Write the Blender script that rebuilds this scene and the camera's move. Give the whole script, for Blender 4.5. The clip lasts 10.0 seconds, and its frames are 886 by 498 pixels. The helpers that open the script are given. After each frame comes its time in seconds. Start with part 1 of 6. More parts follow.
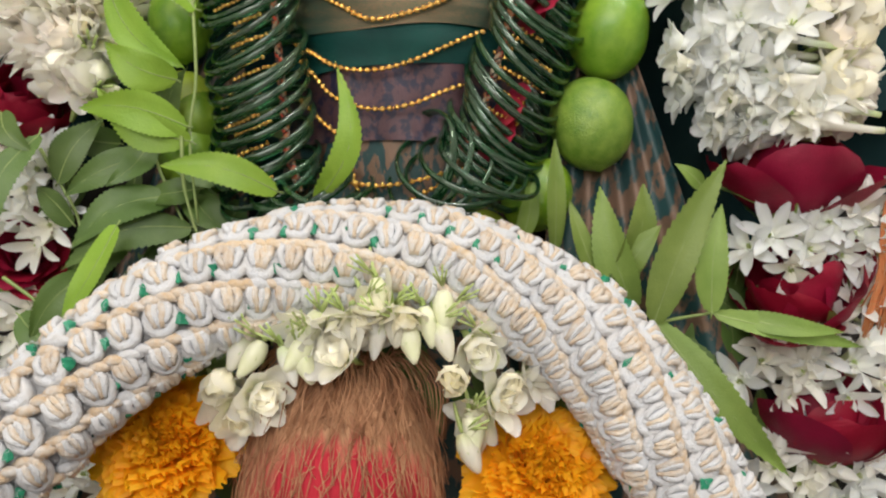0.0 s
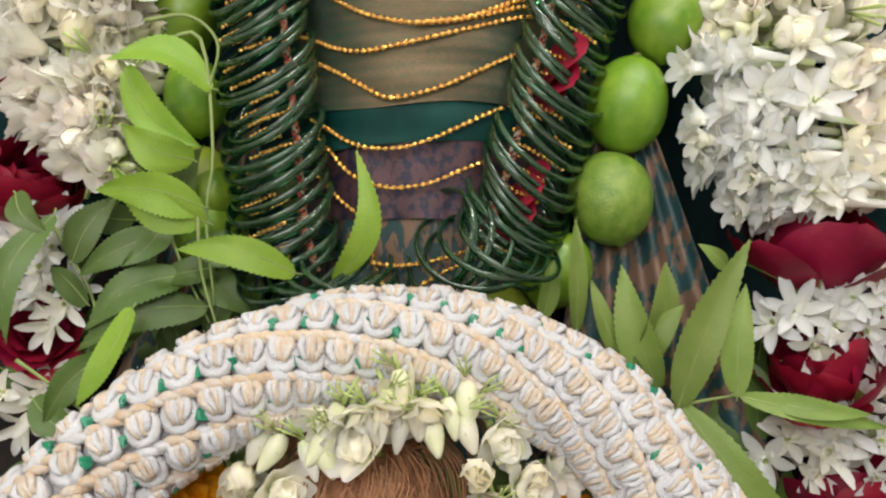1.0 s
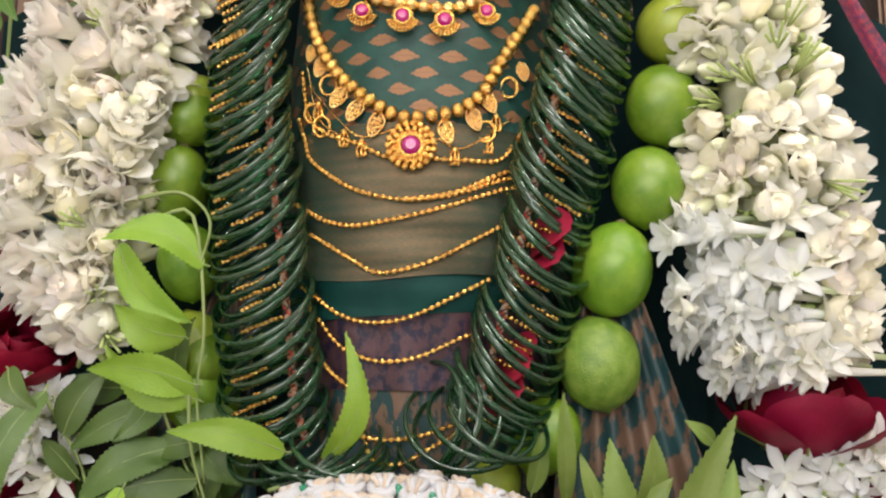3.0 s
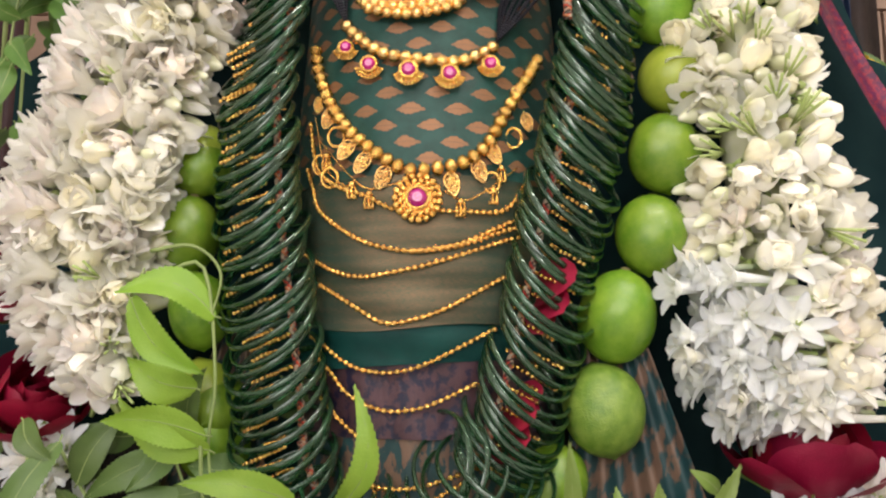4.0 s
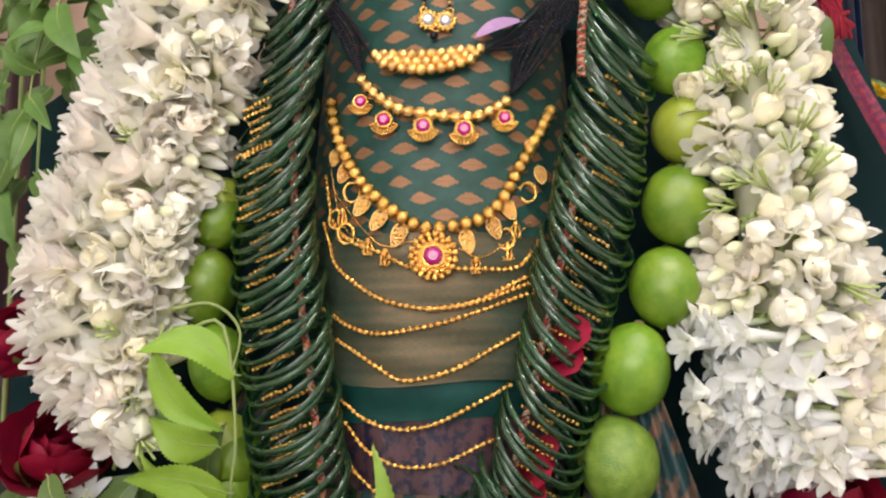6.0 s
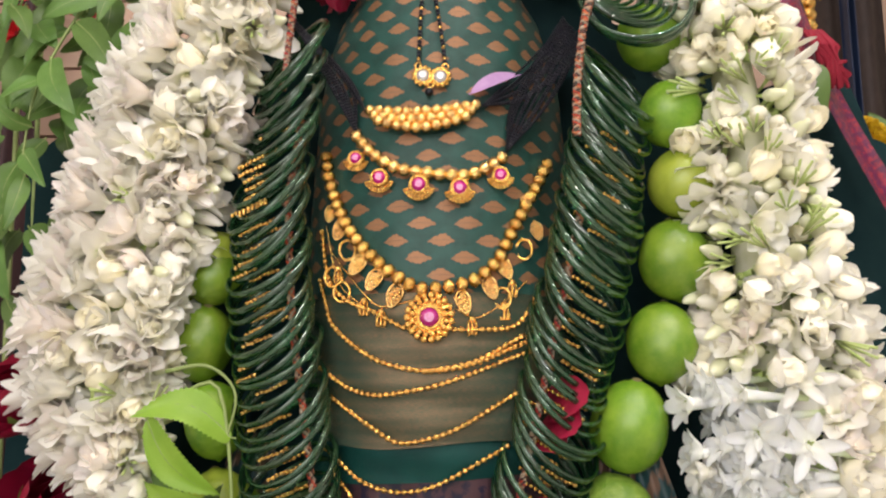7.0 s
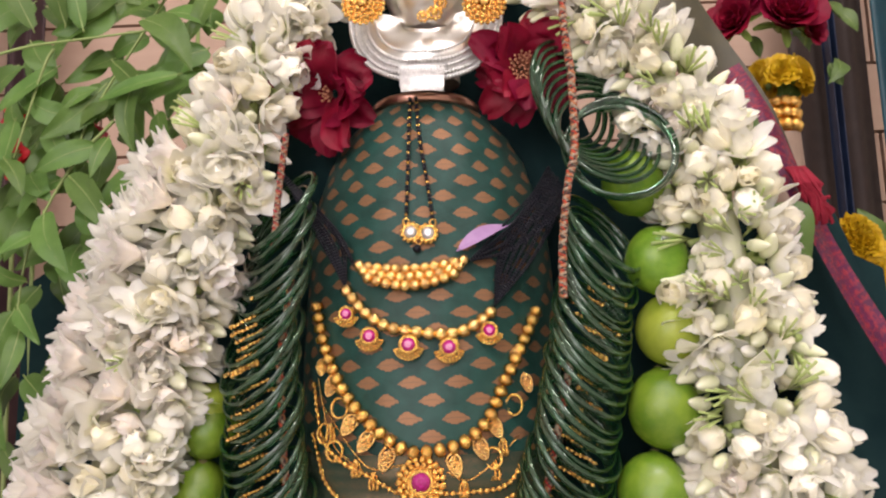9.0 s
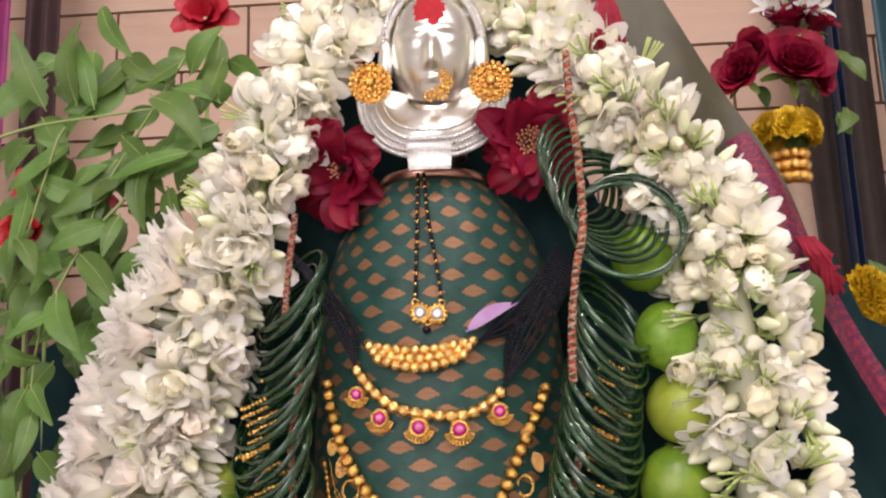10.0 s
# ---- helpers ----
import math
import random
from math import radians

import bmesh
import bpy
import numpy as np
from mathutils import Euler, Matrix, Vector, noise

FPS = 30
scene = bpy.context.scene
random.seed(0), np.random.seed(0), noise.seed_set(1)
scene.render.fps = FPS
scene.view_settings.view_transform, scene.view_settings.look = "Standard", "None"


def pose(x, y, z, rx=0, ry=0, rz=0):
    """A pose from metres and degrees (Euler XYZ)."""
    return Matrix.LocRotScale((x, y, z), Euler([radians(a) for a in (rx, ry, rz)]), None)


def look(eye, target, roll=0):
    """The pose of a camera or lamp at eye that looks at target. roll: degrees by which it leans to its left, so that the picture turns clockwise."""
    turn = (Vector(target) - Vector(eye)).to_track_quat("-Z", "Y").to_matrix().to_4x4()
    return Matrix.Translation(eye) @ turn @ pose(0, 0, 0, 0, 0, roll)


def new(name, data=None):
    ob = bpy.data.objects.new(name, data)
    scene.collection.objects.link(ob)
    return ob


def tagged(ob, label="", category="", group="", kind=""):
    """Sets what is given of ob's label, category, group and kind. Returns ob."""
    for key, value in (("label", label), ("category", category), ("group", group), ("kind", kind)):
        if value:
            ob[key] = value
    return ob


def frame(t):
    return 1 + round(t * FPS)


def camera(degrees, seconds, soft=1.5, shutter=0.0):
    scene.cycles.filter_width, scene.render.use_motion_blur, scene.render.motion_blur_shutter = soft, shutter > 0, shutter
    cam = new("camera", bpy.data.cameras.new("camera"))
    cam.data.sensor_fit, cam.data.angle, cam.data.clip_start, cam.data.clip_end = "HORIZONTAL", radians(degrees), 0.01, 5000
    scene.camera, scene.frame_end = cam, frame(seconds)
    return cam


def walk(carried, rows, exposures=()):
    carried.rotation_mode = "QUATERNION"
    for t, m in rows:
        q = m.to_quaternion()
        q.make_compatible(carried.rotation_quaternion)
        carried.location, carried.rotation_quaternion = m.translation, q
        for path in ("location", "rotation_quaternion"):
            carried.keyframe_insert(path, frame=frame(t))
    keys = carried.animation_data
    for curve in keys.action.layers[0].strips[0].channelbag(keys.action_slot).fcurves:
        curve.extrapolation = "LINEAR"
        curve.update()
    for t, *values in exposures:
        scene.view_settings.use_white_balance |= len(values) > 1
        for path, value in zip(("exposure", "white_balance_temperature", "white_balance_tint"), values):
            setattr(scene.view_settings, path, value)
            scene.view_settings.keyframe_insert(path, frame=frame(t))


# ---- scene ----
cam = camera(57.0, 10.0, soft=2.2)
# seconds, eye, yaw, pitch, roll
PATH = [
    (0, (0.0363, -0.4356, 0.1760), 1.41, 3.25, 1.65),
    (0.5, (0.0322, -0.4341, 0.1909), 1.45, 3.99, 1.48),
    (1, (0.0248, -0.4322, 0.2090), 1.49, 4.68, 1.34),
    (1.5, (0.0244, -0.4307, 0.2284), 1.57, 5.39, 1.22),
    (2, (0.0306, -0.4355, 0.2489), 1.72, 6.51, 1.12),
    (2.5, (0.0298, -0.4398, 0.2646), 1.30, 7.47, 0.89),
    (4, (0.0286, -0.4565, 0.2970), 1.81, 9.12, 0.49),
    (4.5, (0.0290, -0.4582, 0.3086), 2.10, 8.75, 0.48),
    (5, (0.0275, -0.4616, 0.3150), 2.31, 8.40, 0.35),
    (5.5, (0.0246, -0.4655, 0.3226), 2.41, 8.41, 0.32),
    (7, (0.0267, -0.4708, 0.3702), 2.37, 8.48, -0.08),
    (7.5, (0.0292, -0.4735, 0.3905), 2.22, 8.50, -0.36),
    (8, (0.0347, -0.4784, 0.4133), 2.03, 8.96, -0.75),
    (8.5, (0.0368, -0.4848, 0.4367), 2.23, 9.14, -1.01),
    (9, (0.0361, -0.4897, 0.4582), 2.46, 9.32, -1.25),
    (9.5, (0.0343, -0.4930, 0.4753), 2.73, 9.84, -1.49),
    (10, (0.0385, -0.4984, 0.5022), 3.17, 10.01, -1.76),
]


def aim(eye, yaw, pitch, roll):
    y, p = radians(yaw), radians(pitch)
    way = Vector((-math.sin(y) * math.cos(p), math.cos(y) * math.cos(p), math.sin(p)))
    return look(eye, Vector(eye) + way, roll)


walk(cam, [(t, aim(eye, yaw, pitch, roll)) for t, eye, yaw, pitch, roll in PATH], [(0, -0.05, 6500, 10), (5, 0.02, 6500, 17), (7, -0.04, 6500, 17), (10, -0.26, 6500, 25)])

# ---- light: soft daylight from the open side behind the viewer, and ceiling tubes ----
world = bpy.data.worlds.new("world")
world.use_nodes = True
world.node_tree.nodes["Background"].inputs[0].default_value = (0.9, 0.95, 1.0, 1)
world.node_tree.nodes["Background"].inputs[1].default_value = 0.35
scene.world = world


def area_lamp(name, eye, target, sx, sy, watts, colour):
    data = bpy.data.lights.new(name, "AREA")
    data.shape, data.size, data.size_y, data.energy, data.color = "RECTANGLE", sx, sy, watts, colour
    ob = new(name, data)
    ob.matrix_world = look(eye, target)
    return ob


area_lamp("window_light", (-0.55, -2.5, 1.0), (0.0, 0.0, 0.35), 2.1, 1.35, 50, (1.0, 0.975, 0.92))
area_lamp("tube_light_near", (0.25, -0.75, 1.78), (0.1, 0.0, 0.4), 1.2, 0.07, 13, (1.0, 0.95, 0.87))
area_lamp("tube_light_far", (0.9, -1.5, 1.78), (0.0, 0.0, 0.4), 0.06, 1.2, 15, (1.0, 0.94, 0.84))


# ---- materials ----
def nodes_of(name):
    m = bpy.data.materials.new(name)
    m.use_nodes = True
    nt = m.node_tree
    return m, nt, nt.nodes["Principled BSDF"]


def N(nt, kind, **kw):
    n = nt.nodes.new(kind)
    for k, v in kw.items():
        if k == "op":
            n.operation = v
        elif k == "blend":
            n.blend_type = v
        elif k == "dtype":
            n.data_type = v
    return n


def put(nt, socket, v):
    if isinstance(v, (int, float)):
        socket.default_value = v
    elif isinstance(v, tuple):
        socket.default_value = v if len(v) == 4 or len(socket.default_value) == 3 else (*v, 1)
    else:
        nt.links.new(v, socket)


def M(nt, op, a, b=0.0, c=0.0):
    n = N(nt, "ShaderNodeMath", op=op)
    for s, v in zip(n.inputs, (a, b, c)):
        put(nt, s, v)
    return n.outputs[0]


def mix(nt, fac, a, b, blend="MIX"):
    n = N(nt, "ShaderNodeMix", dtype="RGBA", blend=blend)
    put(nt, n.inputs[0], fac)
    put(nt, n.inputs[6], a)
    put(nt, n.inputs[7], b)
    return n.outputs[2]


def noise_fac(nt, coord, scale, detail=4.0, lo=0.35, hi=0.65, rough=0.55):
    n = N(nt, "ShaderNodeTexNoise")
    nt.links.new(coord, n.inputs["Vector"])
    n.inputs["Scale"].default_value, n.inputs["Detail"].default_value, n.inputs["Roughness"].default_value = scale, detail, rough
    r = N(nt, "ShaderNodeMapRange")
    nt.links.new(n.outputs[0], r.inputs[0])
    r.inputs[1].default_value, r.inputs[2].default_value = lo, hi
    return r.outputs[0]


def bump_to(nt, bsdf, height, strength, dist):
    b = N(nt, "ShaderNodeBump")
    b.inputs["Strength"].default_value, b.inputs["Distance"].default_value = strength, dist
    nt.links.new(height, b.inputs["Height"])
    nt.links.new(b.outputs[0], bsdf.inputs["Normal"])


def surface(name, c1, c2, rough=0.5, metal=0.0, big=60, fine=600, bump=0.2, dist=0.0005, vary=0.1, coat=0.0, translucent=0.0, spec=0.5, c3=None, base=None, through_tint=None, soft_depth=0.0):
    """Two colours mixed by coarse and fine noise, with fine relief; vary: difference from object to object."""
    m, nt, b = nodes_of(name)
    co = N(nt, "ShaderNodeTexCoord").outputs["Object"]
    f1 = noise_fac(nt, co, big)
    f2 = noise_fac(nt, co, fine, 2.0)
    col = mix(nt, f1, c1, c2)
    col = mix(nt, M(nt, "MULTIPLY", f2, 0.25), col, c3 or c2)
    if base:
        # another colour towards the foot of a flower: colour, from, to (along its axis, in metres)
        sep = N(nt, "ShaderNodeSeparateXYZ")
        nt.links.new(co, sep.inputs[0])
        r = N(nt, "ShaderNodeMapRange")
        nt.links.new(sep.outputs[2], r.inputs[0])
        r.inputs[1].default_value, r.inputs[2].default_value = base[2], base[1]
        col = mix(nt, r.outputs[0], col, base[0])
    rnd = N(nt, "ShaderNodeObjectInfo").outputs["Random"]
    hsv = N(nt, "ShaderNodeHueSaturation")
    put(nt, hsv.inputs["Value"], M(nt, "MULTIPLY_ADD", rnd, 2 * vary, 1 - vary))
    put(nt, hsv.inputs["Hue"], M(nt, "MULTIPLY_ADD", rnd, 0.08 * vary, 0.5 - 0.04 * vary))
    nt.links.new(col, hsv.inputs["Color"])
    nt.links.new(hsv.outputs[0], b.inputs["Base Color"])
    b.inputs["Roughness"].default_value, b.inputs["Metallic"].default_value = rough, metal
    b.inputs["Coat Weight"].default_value, b.inputs["Specular IOR Level"].default_value = coat, spec
    if soft_depth:
        # light spreads inside the petal
        b.subsurface_method = "BURLEY"
        b.inputs["Subsurface Weight"].default_value, b.inputs["Subsurface Scale"].default_value = 0.9, soft_depth
        b.inputs["Subsurface Radius"].default_value = (1.0, 0.95, 0.75)
    if bump:
        bump_to(nt, b, f2, bump, dist)
    if translucent:
        t = N(nt, "ShaderNodeBsdfTranslucent")
        nt.links.new(mix(nt, 1.0, hsv.outputs[0], through_tint, "MULTIPLY") if through_tint else hsv.outputs[0], t.inputs[0])
        s = N(nt, "ShaderNodeMixShader")
        s.inputs[0].default_value = translucent
        nt.links.new(b.outputs[0], s.inputs[1])
        nt.links.new(t.outputs[0], s.inputs[2])
        nt.links.new(s.outputs[0], nt.nodes["Material Output"].inputs[0])
    return m


WHITE_PETAL = surface("white_petal", (0.965, 0.955, 0.91), (0.955, 0.94, 0.87), 0.5, big=90, fine=900, bump=0.08, vary=0.04, translucent=0.33, soft_depth=0.008, spec=0.3, base=((0.86, 0.91, 0.66), 0.001, 0.008), through_tint=(1.0, 0.99, 0.93))
BLUISH_PETAL = surface("tuberose_petal", (0.90, 0.92, 0.94), (0.90, 0.915, 0.89), 0.45, big=90, fine=900, bump=0.08, vary=0.04, translucent=0.33, soft_depth=0.008, spec=0.3, base=((0.72, 0.83, 0.48), 0.003, 0.021), through_tint=(1.0, 0.99, 0.93))
CREAM_PETAL = surface("cream_petal", (0.92, 0.90, 0.80), (0.91, 0.875, 0.75), 0.5, big=120, fine=900, bump=0.08, vary=0.05, translucent=0.33, soft_depth=0.008, spec=0.3, base=((0.88, 0.91, 0.62), 0.001, 0.008), through_tint=(1.0, 0.99, 0.93))
PINKISH_PETAL = surface("faded_petal", (0.965, 0.93, 0.90), (0.95, 0.89, 0.85), 0.5, big=120, fine=900, bump=0.08, vary=0.05, translucent=0.33, soft_depth=0.008, spec=0.3, base=((0.90, 0.90, 0.70), 0.001, 0.008), through_tint=(1.0, 0.99, 0.93))
BUD_SKIN = surface("bud_skin", (0.93, 0.92, 0.74), (0.82, 0.85, 0.52), 0.4, big=70, fine=700, vary=0.1, translucent=0.15)
CALYX = surface("calyx_green", (0.62, 0.71, 0.30), (0.45, 0.58, 0.18), 0.45, big=150, fine=900, vary=0.15, translucent=0.2)
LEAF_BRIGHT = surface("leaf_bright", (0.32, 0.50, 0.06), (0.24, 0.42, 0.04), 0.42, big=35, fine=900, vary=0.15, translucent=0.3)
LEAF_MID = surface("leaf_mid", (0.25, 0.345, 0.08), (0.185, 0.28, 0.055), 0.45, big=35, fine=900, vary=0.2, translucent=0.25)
# deeper green of dark leaves; the low sprigs' shade is put in it too
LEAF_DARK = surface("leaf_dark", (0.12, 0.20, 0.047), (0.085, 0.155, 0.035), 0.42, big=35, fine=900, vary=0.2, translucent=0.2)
LEAF_HIGH = surface("leaf_high", (0.14, 0.25, 0.055), (0.09, 0.18, 0.035), 0.40, big=35, fine=900, vary=0.25, translucent=0.25)
STEM = surface("stem_green", (0.28, 0.36, 0.12), (0.20, 0.27, 0.08), 0.5, vary=0.1)
LIME_SKIN = surface("lime_skin", (0.105, 0.235, 0.014), (0.21, 0.34, 0.03), 0.26, big=75, fine=1300, bump=0.22, dist=0.0006, vary=0.18, coat=0.15)
LIME_YELLOW = surface("lime_skin_yellow", (0.36, 0.43, 0.05), (0.27, 0.36, 0.035), 0.26, big=75, fine=1300, bump=0.22, dist=0.0006, vary=0.1, coat=0.15)
LIME_MATT = surface("lime_skin_mottled", (0.10, 0.21, 0.02), (0.21, 0.32, 0.05), 0.36, big=160, fine=900, bump=0.3, dist=0.0007, vary=0.1)
ROSE_RED = surface("rose_red", (0.30, 0.007, 0.038), (0.20, 0.004, 0.022), 0.5, big=60, fine=1200, vary=0.12, translucent=0.15, spec=0.3)
ROSE_BRIGHT = surface("petal_magenta", (0.45, 0.02, 0.06), (0.36, 0.01, 0.05), 0.5, big=60, fine=1200, vary=0.1, translucent=0.15)
MARIGOLD = surface("marigold_orange", (1.0, 0.58, 0.015), (1.0, 0.47, 0.008), 0.55, big=120, fine=900, vary=0.05, translucent=0.5)
YELLOW = surface("marigold_yellow", (0.80, 0.55, 0.01), (0.70, 0.42, 0.01), 0.5, big=120, fine=900, vary=0.05, translucent=0.2)
GOLD = surface("gold", (1.0, 0.66, 0.22), (0.80, 0.45, 0.10), 0.16, 1.0, big=300, fine=1500, bump=0.6, dist=0.0004, vary=0.08)
GOLD_DULL = surface("gold_frosted", (1.0, 0.72, 0.31), (0.78, 0.46, 0.14), 0.22, 1.0, big=300, fine=1200, bump=0.5, dist=0.0003, vary=0.12)


def bangle_glass():
    """Dark green clear glass."""
    m, nt, b = nodes_of("bangle_glass")
    rnd = N(nt, "ShaderNodeObjectInfo").outputs["Random"]
    nt.links.new(mix(nt, rnd, (0.022, 0.110, 0.042), (0.045, 0.190, 0.075)), b.inputs["Base Color"])
    b.inputs["Roughness"].default_value, b.inputs["IOR"].default_value = 0.035, 1.65
    b.inputs["Transmission Weight"].default_value = 0.8
    b.inputs["Coat Weight"].default_value, b.inputs["Coat Roughness"].default_value, b.inputs["Coat IOR"].default_value = 0.5, 0.03, 1.5
    return m


BANGLE = bangle_glass()
BLACK_BEAD = surface("black_bead", (0.004, 0.004, 0.008), (0.006, 0.006, 0.013), 0.3, big=200, fine=900, bump=0.0, vary=0.1, spec=0.3)
RUBY = surface("ruby", (0.36, 0.004, 0.11), (0.55, 0.015, 0.24), 0.06, big=500, fine=1500, bump=0.1, vary=0.2, coat=1.0)
DIAMOND = surface("clear_stone", (0.85, 0.86, 0.90), (0.55, 0.57, 0.60), 0.05, 0.6, big=700, fine=1500, bump=0.3, vary=0.1, coat=1.0)
SILVER = surface("silver", (0.88, 0.86, 0.82), (0.82, 0.80, 0.75), 0.30, 1.0, big=70, fine=900, bump=0.08, dist=0.0004, vary=0.02)
SILVER_CHASED = surface("silver_chased", (0.88, 0.87, 0.85), (0.70, 0.70, 0.69), 0.34, 1.0, big=350, fine=900, bump=0.6, dist=0.0006, vary=0.02)
VERMILION = surface("vermilion", (0.45, 0.01, 0.02), (0.36, 0.006, 0.012), 0.8, big=200, fine=1200, vary=0.0)
COPPER = surface("copper_rim", (0.75, 0.42, 0.33), (0.62, 0.30, 0.22), 0.3, 1.0, big=80, fine=600, bump=0.1)
CORD_RED = surface("cord_red", (0.45, 0.02, 0.02), (0.55, 0.06, 0.03), 0.8, big=400, fine=1500, bump=0.6, vary=0.2)
CORD_ORANGE = surface("cord_orange", (0.60, 0.16, 0.05), (0.55, 0.24, 0.10), 0.8, big=400, fine=1500, bump=0.6, vary=0.2)
CRIMSON = surface("crimson_thread", (0.38, 0.008, 0.025), (0.30, 0.005, 0.02), 0.7, big=300, fine=1500, bump=0.4)
CORD_WHITE = surface("cord_white", (0.50, 0.43, 0.33), (0.40, 0.28, 0.18), 0.8, big=400, fine=1500, bump=0.6, vary=0.2)
CORD_DARK = surface("cord_dark", (0.04, 0.07, 0.05), (0.10, 0.03, 0.03), 0.8, big=400, fine=1500, bump=0.6, vary=0.2)
YARN = surface("yarn_white", (0.68, 0.70, 0.75), (0.67, 0.66, 0.67), 0.9, big=220, fine=1100, bump=0.6, dist=0.0009, vary=0.05, spec=0.2)
YARN_TAN = surface("yarn_tan", (0.70, 0.67, 0.65), (0.66, 0.49, 0.32), 0.9, big=170, fine=1100, bump=0.6, dist=0.0009, vary=0.10, spec=0.2)
YARN_CORE = surface("yarn_core", (0.58, 0.58, 0.60), (0.48, 0.48, 0.50), 0.9, big=200, fine=1600, bump=0.8, vary=0.0)
GREEN_FOIL = surface("green_foil", (0.01, 0.16, 0.085), (0.02, 0.25, 0.13), 0.35, big=200, fine=900, vary=0.2)
FIBRE = surface("coconut_fibre", (0.62, 0.34, 0.18), (0.44, 0.21, 0.10), 0.7, big=80, fine=900, vary=0.2)
DARK_CLOTH = surface("dark_green_cloth", (0.007, 0.024, 0.028), (0.013, 0.036, 0.038), 0.9, big=30, fine=1800, bump=0.5, vary=0.0, spec=0.1)
# near-black brown: cloth with the shade between low leaves in its colour
SHADE_BROWN = surface("shade_brown_fabric", (0.018, 0.012, 0.010), (0.012, 0.010, 0.010), 0.8, big=60, fine=900, bump=0.5, vary=0.0)
TEAL_SILK = surface("teal_silk", (0.002, 0.034, 0.031), (0.004, 0.055, 0.048), 0.45, big=30, fine=1800, bump=0.4, vary=0.0, spec=0.2)
PURPLE_PETAL = surface("violet_petal", (0.45, 0.24, 0.52), (0.55, 0.33, 0.60), 0.5, big=80, fine=900, vary=0.0, translucent=0.25)
TABLE_CLOTH = surface("table_cloth", (0.05, 0.03, 0.025), (0.035, 0.02, 0.018), 0.8, big=20, fine=900, bump=0.5, vary=0.0)
PLASTER = surface("plaster", (0.74, 0.71, 0.66), (0.68, 0.65, 0.60), 0.8, big=4, fine=200, bump=0.2, vary=0.0)
CEILING_PAINT = surface("ceiling_paint", (0.80, 0.79, 0.77), (0.76, 0.75, 0.73), 0.8, big=4, fine=200, bump=0.1, vary=0.0)


def brocade(name, ground, motif, pitch_u, pitch_v, half_u, half_v, sheen=0.35, breakup=0.0, metal=0.35):
    """Woven cloth with staggered pointed motifs; the UV map is in centimetres."""
    m, nt, b = nodes_of(name)
    uv = N(nt, "ShaderNodeUVMap").outputs[0]
    sep = N(nt, "ShaderNodeSeparateXYZ")
    nt.links.new(uv, sep.inputs[0])
    v = M(nt, "DIVIDE", sep.outputs[1], pitch_v)
    row = M(nt, "FLOOR", v)
    wob = N(nt, "ShaderNodeTexNoise")
    wob.inputs["Scale"].default_value = 0.35
    nt.links.new(uv, wob.inputs["Vector"])
    shift = M(nt, "MULTIPLY_ADD", wob.outputs[0], 0.30, -0.15)
    u = M(nt, "ADD", M(nt, "DIVIDE", sep.outputs[0], pitch_u), M(nt, "MULTIPLY_ADD", row, 0.47, shift))
    lu = M(nt, "MULTIPLY", M(nt, "SUBTRACT", M(nt, "FRACT", u), 0.5), pitch_u / half_u)
    lv = M(nt, "MULTIPLY", M(nt, "SUBTRACT", M(nt, "FRACT", v), 0.5), pitch_v / half_v)
    # a leaf: rounded towards one end, pointed at the other, with a stepped woven edge
    teeth = M(nt, "MULTIPLY", M(nt, "SINE", M(nt, "MULTIPLY", lu, 18.0)), 0.07)
    bend = M(nt, "MULTIPLY", M(nt, "MULTIPLY", lu, lu), 0.25)
    wid = M(nt, "MULTIPLY", M(nt, "SUBTRACT", 1.0, M(nt, "POWER", M(nt, "ABSOLUTE", lu), 1.35)), M(nt, "MULTIPLY_ADD", lu, -0.32, 1.0))
    d = M(nt, "SUBTRACT", M(nt, "ADD", wid, teeth), M(nt, "ABSOLUTE", M(nt, "ADD", lv, bend)))
    vein = M(nt, "GREATER_THAN", M(nt, "ABSOLUTE", M(nt, "ADD", lv, bend)), 0.06)
    fac = M(nt, "MULTIPLY", M(nt, "GREATER_THAN", d, 0.05), M(nt, "MULTIPLY_ADD", vein, 0.35, 0.65))
    n1 = noise_fac(nt, uv, 0.9, 3.0, 0.3, 0.7)
    if breakup:
        fac = M(nt, "MULTIPLY", fac, M(nt, "MULTIPLY_ADD", n1, breakup, 1 - breakup))
    # threads: fine lines both ways
    th1 = M(nt, "SINE", M(nt, "MULTIPLY", sep.outputs[0], 44.0))
    th2 = M(nt, "SINE", M(nt, "MULTIPLY", sep.outputs[1], 36.0))
    thread = M(nt, "MULTIPLY_ADD", M(nt, "MULTIPLY", th1, th2), 0.5, 0.5)
    g2 = tuple(0.40 * x for x in ground)
    m2 = tuple(0.60 * x for x in motif)
    gcol = mix(nt, M(nt, "MULTIPLY_ADD", thread, 0.85, M(nt, "MULTIPLY_ADD", n1, 0.6, -0.2)), ground, g2)
    mcol = mix(nt, thread, motif, m2)
    nt.links.new(mix(nt, fac, gcol, mcol), b.inputs["Base Color"])
    nt.links.new(M(nt, "MULTIPLY", fac, metal), b.inputs["Metallic"])
    b.inputs["Roughness"].default_value = 0.5
    b.inputs["Specular IOR Level"].default_value = sheen
    bump_to(nt, b, M(nt, "ADD", M(nt, "MULTIPLY", thread, 0.4), fac), 0.35, 0.0003)
    return m


BROCADE = brocade("green_brocade", (0.017, 0.082, 0.066), (0.33, 0.165, 0.082), 2.75, 1.08, 0.86, 0.42)


